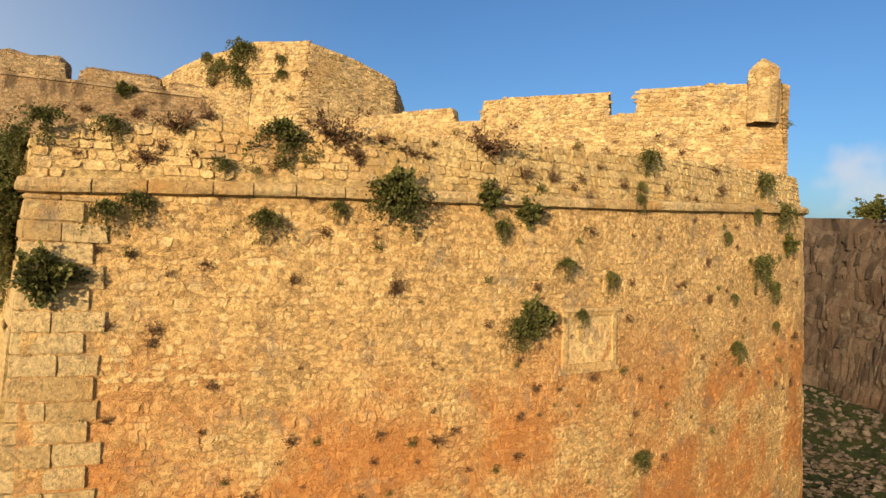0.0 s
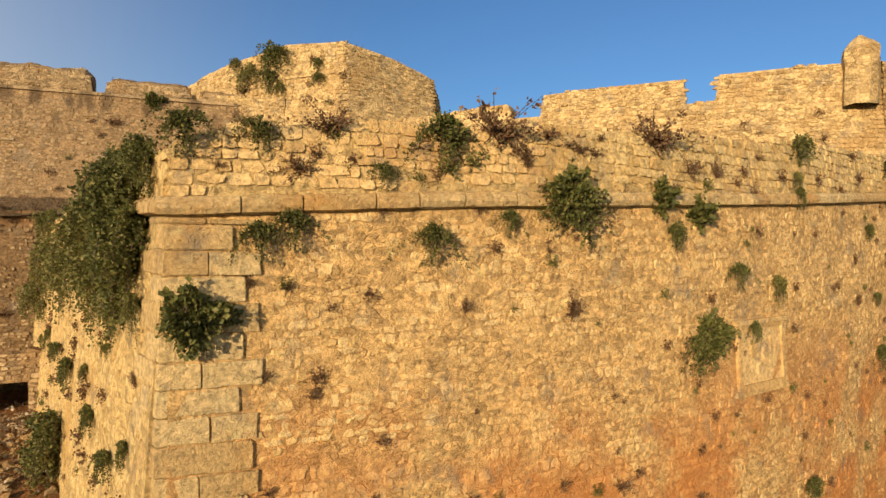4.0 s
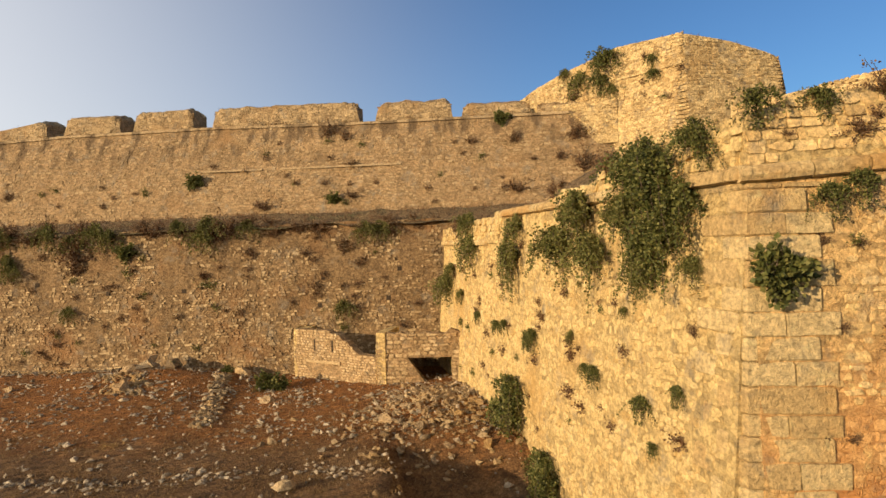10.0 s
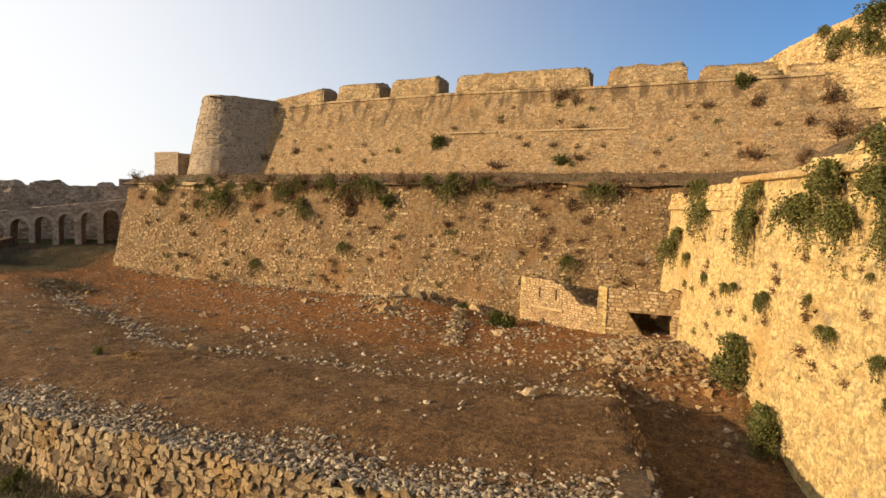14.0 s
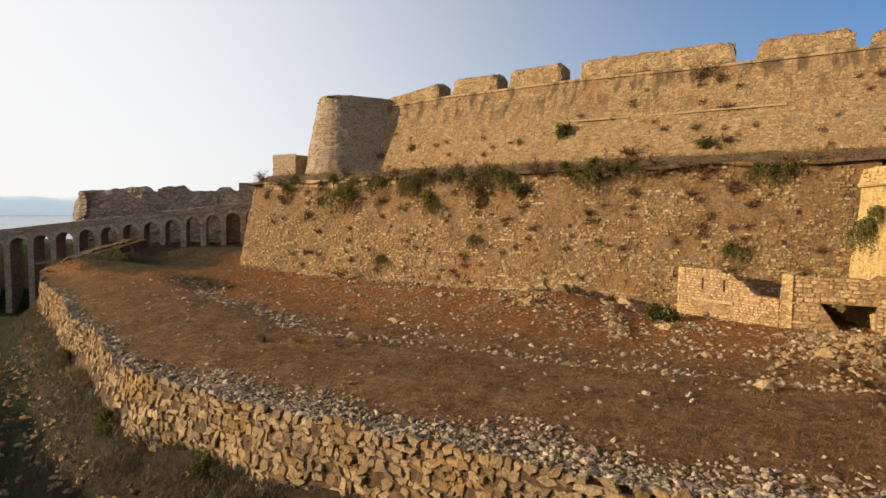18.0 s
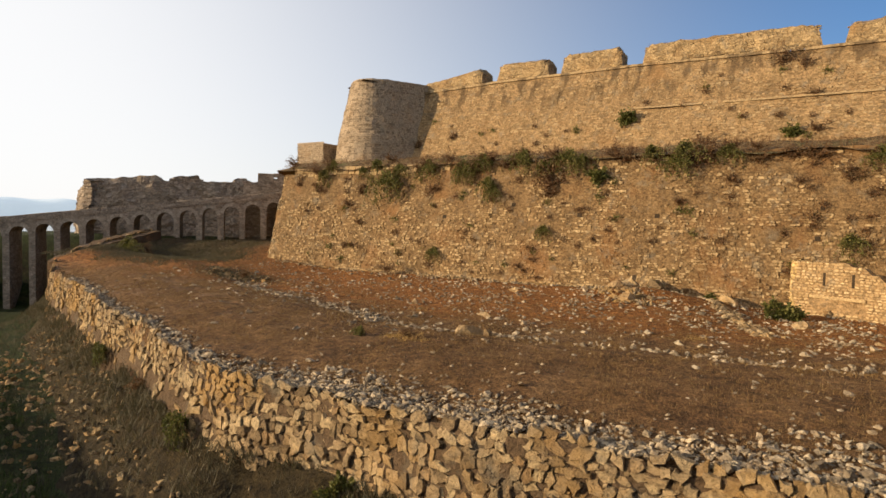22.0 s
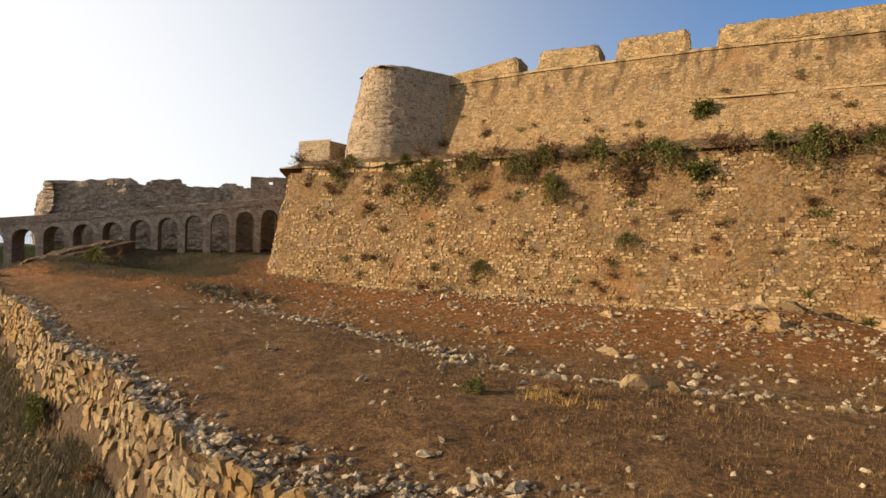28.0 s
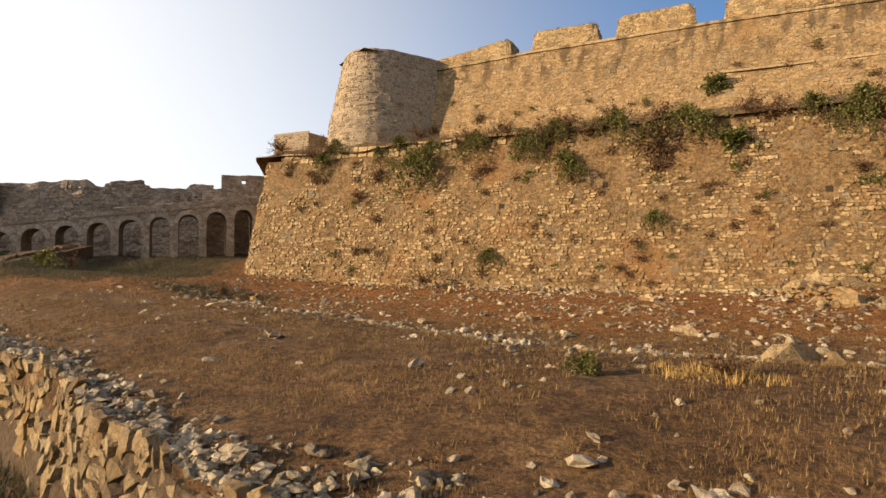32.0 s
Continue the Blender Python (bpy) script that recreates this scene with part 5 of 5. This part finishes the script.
rng = random.Random(21)
spots = []
while len(spots) < 120000:
    x, y = rng.uniform(-78, -6), rng.uniform(-4, 26)
    if y < edge_y(x) + 1.2 or fbm(x, y, 0, 0.45) < rng.uniform(-0.5, 0.3):
        continue
    if rng.random() > 1.0 - 0.75 * step(8, 24, y):
        continue
    spots.append((x, y, terrace_z(x, y), rng.uniform(0.04, 0.13)))
tagged(tufts("dry_grass", spots, M_STRAW, 1, 3), "short dry straw-coloured grass on the terrace", "grass", kind="stuff")
spots = []
while len(spots) < 26000:
    x = rng.uniform(-84, -12)
    y = edge_y(x) - rng.uniform(3.4, 22)
    if fbm(x, y, 0, 0.2) < rng.uniform(-0.6, 0.3):
        continue
    spots.append((x, y, ground_z(x, y), rng.uniform(0.15, 0.55)))
tagged(tufts("moat_grass", spots, M_GRASS, 2, 4), "rank green grass on the moat floor", "grass", kind="stuff")
spots = []
for cx, cy, r, n in ((-35.0, 3.3, 0.55, 100), (-35.6, 3.8, 0.4, 40), (-41.0, 13.6, 0.3, 30), (-24.5, 12.6, 0.3, 30)):
    for _ in range(n):
        x, y = rng.gauss(cx, r), rng.gauss(cy, r * 0.7)
        spots.append((x, y, terrace_z(x, y), rng.uniform(0.08, 0.26)))
tagged(tufts("golden_grass", spots, M_GOLD, 7, 5), "golden dry grass clumps among the terrace stones", "grass", kind="stuff")
spots = []
while len(spots) < 5000:
    x, y = rng.uniform(-88, -68), rng.uniform(14, 36)
    if fbm(x, y, 0, 0.3) < rng.uniform(-0.5, 0.25) or x > -70 - 0.72 * (y - 26.5) - 1.5:
        continue
    spots.append((x, y, terrace_z(x, y), rng.uniform(0.1, 0.4)))
for _ in range(1100):
    x, y = rng.gauss(-62.0, 1.9), rng.gauss(17.0, 1.2)
    spots.append((x, y, terrace_z(x, y), rng.uniform(0.12, 0.35)))
for _ in range(9000):
    x, y = rng.gauss(-77.5, 4.2), rng.gauss(22.5, 3.8)
    if y > edge_y(x) + 4.5 and x > -84.5:
        spots.append((x, y, terrace_z(x, y), rng.uniform(0.1, 0.32)))
tagged(tufts("rank_weeds", spots, M_WEED, 6, 5), "rank grey weeds on the ground by the bridge", "weeds", kind="stuff")
spots = []
while len(spots) < 3500:
    u, k = rng.uniform(0, edge.length), rng.random()
    q, n = edge.plan(u)
    p = edge.p(u, MOAT_Z + 1, -0.2) + n * (6.0 * k)
    spots.append((p.x, p.y, -3.5 + (MOAT_Z + 3.4) * k ** 0.8, rng.uniform(0.12, 0.4)))
for _ in range(9000):
    u, k = rng.uniform(edge.length * 0.12, edge.length), abs(rng.gauss(0, 0.14))
    q, n = edge.plan(u)
    if fbm(u, 20 * k, 4, 0.4) < rng.uniform(-0.45, 0.1):
        continue
    p = edge.p(u, -2.8, 0.1) + n * (6.0 * k)
    spots.append((p.x, p.y, -2.75 + (MOAT_Z + 2.6) * min(1.0, k) ** 0.8, rng.uniform(0.15, 0.5)))
tagged(tufts("talus_weeds", spots, M_WEED, 3, 4), "brown dry weeds on the earth slope", "weeds", kind="stuff")
spots = []
for _ in range(2600):
    x = rng.uniform(-82, 1)
    y0 = (lerp_table(SCARP_PLAN, x) + 1.9) if x > -69 else 28.5 + (-69 - x) * 1.3
    k = abs(rng.gauss(0, 0.25))
    y = y0 + min(k, 1) * (43 - y0)
    if y < y0:
        continue
    spots.append((x, y, 10.2 + 0.008 * (x + 69) + 1.25 * step(0, 0.3, min(k, 1)), rng.uniform(0.15, 0.5)))
tagged(tufts("ledge_weeds", spots, M_LEAF_DRY, 4, 5), "dry reddish weeds along the overgrown ledge", "weeds", kind="stuff")
spots = []
for _ in range(1500):
    u = rng.uniform(0, front.length)
    p = para.p(u, para_top(u), -rng.uniform(0, 1.6))
    spots.append((p.x, p.y, para_top(u) - 0.1, rng.uniform(0.08, 0.26)))
for _ in range(700):
    u = rng.uniform(0, cap.length)
    p = cap.p(u, cap_top(u), -rng.uniform(0.1, 3.0))
    spots.append((p.x, p.y, cap_top(u) + 0.05, rng.uniform(0.1, 0.35)))
for a, b, up in ((5.0, 8.8, 1.7), (11.4, 17.0, 2.15), (19.1, 25.1, 2.25), (27.9, 42.6, 2.2), (45.2, 52.2, 2.05), (54.0, 60.2, 1.6)):
    for _ in range(int(34 * (b - a))):
        u = rng.uniform(a, b)
        p = curtain.p(u, cur_top(u), -rng.uniform(0.7, 2.2))
        spots.append((p.x, p.y, cur_top(u) + up, rng.uniform(0.12, 0.34)))
tagged(tufts("crest_weeds", spots, M_LEAF_DRY, 5, 4), "thin dry weeds along the wall tops", "weeds", kind="stuff")


# ---- shrubs ----
def leaf_cloud(rng, places, size):
    """Folded four-cornered leaves at (place, outward direction)."""
    verts, faces = [], []
    for p, d in places:
        s = size * rng.uniform(0.6, 1.3)
        up = (d + Vector((rng.gauss(0, 0.6), rng.gauss(0, 0.6), rng.gauss(0.2, 0.6)))).normalized()
        side = up.cross(Vector((rng.gauss(0, 1), rng.gauss(0, 1), rng.gauss(0, 1)))).normalized()
        mid = up.cross(side)
        n = len(verts)
        verts += [p, p + side * s * 0.5 + mid * s * 0.15 + up * s * 0.55, p + up * s * 1.1, p - side * s * 0.5 + mid * s * 0.15 + up * s * 0.55]
        faces += [(n, n + 1, n + 2), (n, n + 2, n + 3)]
    return verts, faces


def stem_mesh(lines, r):
    verts, faces = [], []
    for line in lines:
        n = len(verts)
        for i, p in enumerate(line):
            w = r * (1 - 0.7 * i / len(line))
            verts += [p + Vector((w, 0, 0)), p + Vector((-w * 0.5, w * 0.87, 0)), p + Vector((-w * 0.5, -w * 0.87, 0))]
        for i in range(len(line) - 1):
            for k in range(3):
                a, b = n + i * 3 + k, n + i * 3 + (k + 1) % 3
                faces.append((a, b, b + 3, a + 3))
    return verts, faces


def shrub_meshes(kind, seed, leaves, size, material):
    """Leaves and stems of a shrub about 1 in half-width; -y is away from the wall."""
    rng = random.Random(seed)
    places, lines = [], []
    if kind == "hanging":
        stems = []
        for _ in range(26):
            lat, out, lift, drop = rng.gauss(0, 0.75), rng.uniform(0.25, 0.95), rng.uniform(0.1, 0.8), 0.3 + 1.9 * rng.random() ** 1.6
            stems.append([Vector((lat * t, -out * math.sin(t * 1.8), lift * math.sin(t * 2.6) - drop * t * t)) for t in [i / 6 for i in range(7)]])
        lines = stems
        for _ in range(leaves):
            st = rng.choice(stems)
            k = rng.random() ** 0.75 * 5.99
            i = int(k)
            p = st[i].lerp(st[i + 1], k - i) + Vector((rng.gauss(0, 0.09), rng.gauss(0, 0.08), rng.gauss(0, 0.09)))
            places.append((p, Vector((p.x * 0.5, -0.6, 0.1))))
    elif kind == "round":
        off = Vector((seed * 3.1, seed * 1.7, 0))
        for _ in range(leaves):
            d = Vector((rng.gauss(0, 1), rng.gauss(0, 1), rng.gauss(0, 1))).normalized()
            if d.y > 0.3:
                d.y *= -0.5
            r = (0.62 + 0.95 * noise.noise(d * 1.9 + off)) * rng.uniform(0.55, 1.1)
            places.append((Vector((d.x * r, d.y * r * 0.8 - 0.15, d.z * r * 0.85)), d))
        lines = [[Vector((0, 0.1, -0.2)), Vector((rng.gauss(0, 0.3), -0.3, rng.gauss(0.1, 0.3))), Vector((rng.gauss(0, 0.6), -0.5, rng.gauss(0.2, 0.4)))] for _ in range(9)]
    else:
        for _ in range(34):
            d = Vector((rng.gauss(0, 0.7), -abs(rng.gauss(0, 0.4)), rng.gauss(0.35, 0.5)))
            lines.append([d * t for t in (0.0, 0.35, 0.7, 1.0)])
        for _ in range(leaves):
            ln = rng.choice(lines)
            p = ln[3] * rng.uniform(0.35, 1.05) + Vector((rng.gauss(0, 0.08), rng.gauss(0, 0.08), rng.gauss(0, 0.08)))
            places.append((p, p.normalized()))
    out = []
    for name, (v, f), m in (("foliage", leaf_cloud(rng, places, size), material), ("branchwork", stem_mesh(lines, 0.022), M_STEM)):
        me = bpy.data.meshes.new(name)
        me.from_pydata([tuple(p) for p in v], [], f)
        me.materials.append(m)
        out.append(me)
    return out


SHRUBS = {
    "h": [shrub_meshes("hanging", s, 1500, 0.13, M_LEAF) for s in (1, 2, 3)],
    "o": [shrub_meshes("hanging", s, 1500, 0.12, M_LEAF_OLIVE) for s in (4, 5)],
    "r": [shrub_meshes("round", s, 1500, 0.16, M_LEAF) for s in (6, 7, 8)],
    "d": [shrub_meshes("twiggy", s, 600, 0.11, M_LEAF_DRY) for s in (9, 10)],
    "H": [shrub_meshes("hanging", s, 4200, 0.085, M_LEAF) for s in (11, 12)],
    "O": [shrub_meshes("hanging", s, 3400, 0.085, M_LEAF_OLIVE) for s in (13, 14)],
}
SHRUB_LABEL = {
    "h": "green caper shrub hanging from the stone wall", "o": "olive green creeper trailing down the stone wall", "r": "dark green rounded shrub rooted in the masonry",
    "d": "dry reddish brown twiggy shrub in the wall joints", "O": "broad olive green creeper trailing from the bastion coping", "H": "large leafy green creeper draped over the bastion corner",
}
shrub_rng = random.Random(303)


def shrub(kind, place, normal, size, stretch=1.0):
    leaves, stems = shrub_rng.choice(SHRUBS[kind])
    ob = tagged(new("shrub"), SHRUB_LABEL[kind], "shrub", "shrubs on the walls")
    yaw = math.atan2(normal.x, -normal.y)
    ob.matrix_basis = Matrix.LocRotScale(place, Euler((0, shrub_rng.uniform(-0.25, 0.25), yaw + shrub_rng.uniform(-0.3, 0.3))), (size * shrub_rng.choice((-1, 1)), size, size * stretch))
    for name, me in (("foliage", leaves), ("branchwork", stems)):
        new(name, me).parent = ob
    return ob


def shrubs_on(face, kinds, rows, grow=1.0):
    for k, (u, z, s) in zip(kinds, rows):
        _, n = face.plan(u)
        shrub(k, face.p(u, z, 0.02), n, s * grow)


shrubs_on(para, "hhdhddhdddd", ((0.3, 12.2, 0.47), (1.8, 12.2, 0.34), (3.4, 12.3, 0.55), (6.1, 12.5, 0.61), (7.7, 12.5, 0.88), (2.6, 11.3, 0.38), (4.6, 11.4, 0.26), (10.1, 12.4, 0.2), (10.9, 12.2, 0.25), (1, 11.3, 0.17), (8.6, 11.8, 0.22)))
shrubs_on(para, "dddhoddddhdddd", ((8.6, 12, 0.27), (9.4, 12.6, 0.28), (13.2, 12.7, 0.87), (21.8, 13.5, 0.55), (21.2, 12.2, 0.31), (18.8, 12.7, 0.18), (14.9, 12, 0.4), (16.3, 12, 0.34), (11.2, 12.7, 0.16), (33.1, 13.6, 0.64), (24.8, 14, 0.28), (10.4, 12.3, 0.18), (28.1, 12.5, 0.37), (27.8, 13.5, 0.28)))
shrubs_on(front, "hhhdrhdddddh", ((1.7, 9.9, 0.37), (2.4, 10.2, 0.38), (5.9, 9.9, 0.42), (4.5, 10.5, 0.21), (0.4, 8.2, 0.79), (9.4, 10.8, 0.42), (6.7, 8.1, 0.21), (3, 6.3, 0.23), (2.4, 8.7, 0.16), (1.6, 8.8, 0.15), (7.1, 10.6, 0.23), (7.9, 10.4, 0.29)))
shrubs_on(front, "rhrrhddhhodrhhdhd", ((9.8, 11.1, 0.85), (9.9, 10.8, 0.69), (13.1, 11.1, 0.68), (14.9, 10.7, 0.68), (13.6, 10.1, 0.38), (11.8, 11, 0.29), (18, 11.3, 0.33), (20.9, 11.6, 0.31), (16.7, 8.9, 0.34), (19.1, 8.4, 0.41), (9.9, 7.9, 0.37), (15.2, 7, 0.76), (14.6, 6.7, 0.6), (17.6, 7, 0.31), (16.6, 4.2, 0.13), (21.1, 1, 0.42), (11.5, 2.9, 0.28)))
shrubs_on(front, "hhrhhdhhhhdddddddd", ((35, 12, 0.73), (31.3, 11.7, 0.42), (36.1, 10.2, 0.76), (31.5, 9, 0.79), (33.7, 7.8, 0.51), (26.6, 7.3, 0.32), (29.1, 7.4, 0.25), (28.1, 10.4, 0.33), (29.3, 4.9, 0.49), (34.4, 5.7, 0.3), (37, 2.1, 0.39), (1.9, 6.8, 0.18), (1.4, 4.3, 0.14), (2, 4.3, 0.17), (9.2, 9.5, 0.13), (1.5, 9, 0.12), (37.6, 4.8, 0.32), (7, 5.5, 0.1)))
shrubs_on(flank, "HHOHOHHOOOOOOoooooh", ((30.2, 11.6, 0.64), (27.9, 11.2, 1.04), (26.9, 9.7, 0.93), (29.7, 9.9, 0.94), (27.9, 8.5, 0.74), (28.6, 10.7, 1.15), (29, 9.1, 1.01), (23.9, 9.9, 1.14), (25, 8.5, 0.95), (21.6, 8.7, 1.13), (27.8, 7.9, 0.56), (30.2, 8.2, 0.42), (16.6, 8.3, 1.08), (16.8, 9.7, 0.8), (8.8, 8.7, 1.02), (7.3, 10.2, 0.82), (2.7, 6.2, 0.77), (6.4, 5.6, 0.48), (19.1, 4.8, 0.44)))
shrubs_on(flank, "hohhhhhhOhdhod", ((15.1, 4.8, 0.33), (23, 5.4, 0.24), (17.6, 2, 0.99), (17, 0.7, 0.97), (25.1, 4.4, 0.34), (28.1, 4.1, 0.36), (29.7, 4.8, 0.28), (28.7, 3, 0.22), (17.7, -1, 1.02), (21.6, -0, 0.67), (30.2, 6.5, 0.22), (10.4, 4.7, 0.32), (26.8, 6.7, 0.2), (23.5, 4.9, 0.18)))
shrubs_on(flank, "ooohhdhHHo", ((2.1, 6, 1.01), (3.6, 7.1, 0.67), (7.9, 10.3, 0.75), (18.7, 4.6, 0.4), (14.1, 4.6, 0.35), (9.9, 4.7, 0.43), (24.2, 4.4, 0.25), (19.1, -1.1, 0.98), (22.2, -0.6, 1.08), (17.5, 1.2, 1.06)))
shrubs_on(scarp, "odddorodddddooodddddd", ((14.5, 8.9, 1.44), (11.5, 8, 0.83), (10, 6.6, 0.6), (19.6, 8, 0.85), (25.1, 8.5, 0.87), (34.9, 9, 0.98), (25.8, 7.9, 0.72), (31, 8.8, 1.54), (30.9, 7.5, 0.76), (52, 8.8, 0.87), (48.9, 8.4, 0.47), (44.5, 8.7, 0.47), (51.8, 4.4, 0.7), (30.7, 4.6, 0.61), (20.4, 2.4, 0.63), (11.7, 4.8, 0.5), (10.3, 2.5, 0.51), (6.1, 8.1, 0.63), (53.1, 7.5, 0.47), (36.1, 5.5, 0.33), (44, 4.1, 0.32)))
shrubs_on(scarp, "ddddddd", ((57.6, 4.3, 0.45), (41.9, 10.2, 1.26), (49.7, 9.6, 0.32), (55.9, 10.1, 0.88), (39.2, 3.9, 0.34), (35.9, 10.8, 0.62), (23.9, 9.7, 0.62)))
shrubs_on(curtain, "rrdddddddddd", ((26.8, 15.9, 1.05), (41.1, 13.5, 0.9), (42.7, 13.6, 0.81), (42.6, 16.9, 0.65), (40.2, 20.4, 1.05), (7, 14.9, 0.69), (2.4, 14.1, 0.72), (17.4, 13.6, 0.44), (40, 15.1, 0.5), (34, 12.8, 1), (-1.2, 19.7, 0.52), (41.9, 19.8, 0.76)))
shrubs_on(curtain, "ddddddrdd", ((54.5, 18.7, 0.67), (58.7, 18.8, 0.85), (64.7, 19, 1.27), (65.3, 15.9, 1.42), (63, 16.8, 0.71), (58.5, 13.7, 1.03), (57.4, 21.2, 0.91), (62.9, 13.9, 0.61), (60.4, 16.7, 0.4)))
shrubs_on(cap, "oohhhhodd", ((10.9, 26.2, 0.75), (12.9, 25, 1.25), (15.9, 26.4, 1.43), (15.4, 24.4, 1.02), (20.9, 25.2, 0.59), (21.1, 23.8, 0.58), (16.6, 23.3, 0.7), (20.1, 25.6, 0.44), (12, 23.2, 0.81)))
shrubs_on(fpara, "dddd", ((25.5, 11.4, 0.6), (27.0, 11.3, 0.6), (21.0, 10.9, 0.5), (5.0, 9.7, 0.6)))
for x, y, s, k in ((-21.4, 24.6, 1.0, "r"), (-20.5, 24.4, 0.75, "r"), (-52.5, 26.6, 0.9, "d"), (-29.0, 26.4, 0.5, "r"), (-25.5, 27.6, 0.5, "r"), (-81.5, 20.0, 1.3, "o"), (-79.8, 20.6, 0.9, "d"), (-60.0, 16.5, 0.7, "d"), (-34.9, 3.3, 0.4, "d"), (-37.2, 3.0, 0.4, "o")):
    shrub(k, Vector((x, y, terrace_z(x, y) + 0.35 * s)), Vector((0, -1, 0)), s)
for u, z, s, k in ((62.0, -2.6, 0.7, "h"), (70.0, -3.2, 0.8, "r"), (55.0, -3.0, 0.7, "d"), (78.0, -3.6, 0.8, "d"), (48.0, -2.4, 0.6, "h"), (86.0, -3.4, 0.6, "d")):
    _, n = edge.plan(u)
    shrub(k, edge.p(u, z, 0.1), n, s)
shrub_rng.seed(9)
for x, y, z, s in ((60.5, 16.0, 14.2, 2.4), (63.0, 21.0, 14.0, 1.8), (62.5, 11.0, 13.8, 2.0)):
    shrub("r", Vector((x, y, z)), Vector((-0.7, -0.7, 0)), s)

# small tufts in the joints, too many to count
tuft_rng = random.Random(515)
TUFT_SHAPES = [shrub_meshes("twiggy", k, 110, 0.24, M_LEAF_DRY)[0] for k in (31, 32, 33)]
TUFT_SHAPES = [([v.co.copy() for v in me.vertices], [tuple(p.vertices) for p in me.polygons]) for me in TUFT_SHAPES]
TUFT_PLACES = (
    (scarp, 120, (3, 60), (0.6, 9.4), (0.22, 0.44)), (curtain, 34, (2, 62), (12.5, 19.5), (0.25, 0.45)), (front, 110, (2, 38), (0.5, 10.2), (0.09, 0.24)),
    (para, 26, (1, 36), (10.8, 12.2), (0.16, 0.34)), (flank, 60, (3, 30), (0.5, 9.2), (0.13, 0.32)), (cap, 9, (ca + 1, cb + 4), (20.5, 24.0), (0.25, 0.45)), (high, 12, (8, 38), (14, 18.5), (0.2, 0.4)),
)
tuft_geo = {"joint_weeds": ([], []), "joint_herbs": ([], [])}
for face, count, u_range, z_range, sizes in TUFT_PLACES:
    for k in range(count):
        u, z, size = tuft_rng.uniform(*u_range), tuft_rng.uniform(*z_range), tuft_rng.uniform(*sizes)
        _, n = face.plan(u)
        turn = Matrix.LocRotScale(face.p(u, z, 0.02), Euler((0, tuft_rng.uniform(-0.5, 0.5), math.atan2(n.x, -n.y))), (size, size, size))
        shape = tuft_rng.choice(TUFT_SHAPES)
        verts, faces = tuft_geo["joint_weeds" if k % 3 else "joint_herbs"]
        start = len(verts)
        verts += [turn @ v for v in shape[0]]
        faces += [tuple(a + start for a in f) for f in shape[1]]
tagged(link_mesh("joint_weeds", *tuft_geo["joint_weeds"], M_LEAF_DRY), "small dry brown weeds in the wall joints", "weeds", kind="stuff")
tagged(link_mesh("joint_herbs", *tuft_geo["joint_herbs"], M_LEAF_OLIVE), "small olive green herbs in the wall joints", "weeds", kind="stuff")

# thicket along the ledge
ledge_rng = random.Random(414)
for _ in range(60):
    u = 58 * ledge_rng.random() ** 0.8 + 1.0
    if 47 < u < 52 and ledge_rng.random() < 0.6:
        continue
    _, n = scarp.plan(u)
    s = ledge_rng.uniform(0.45, 1.05)
    shrub(ledge_rng.choice("dddoo"), scarp.p(u, scarp_top(u) - ledge_rng.uniform(-0.35, 0.9), 0.0), n, s)
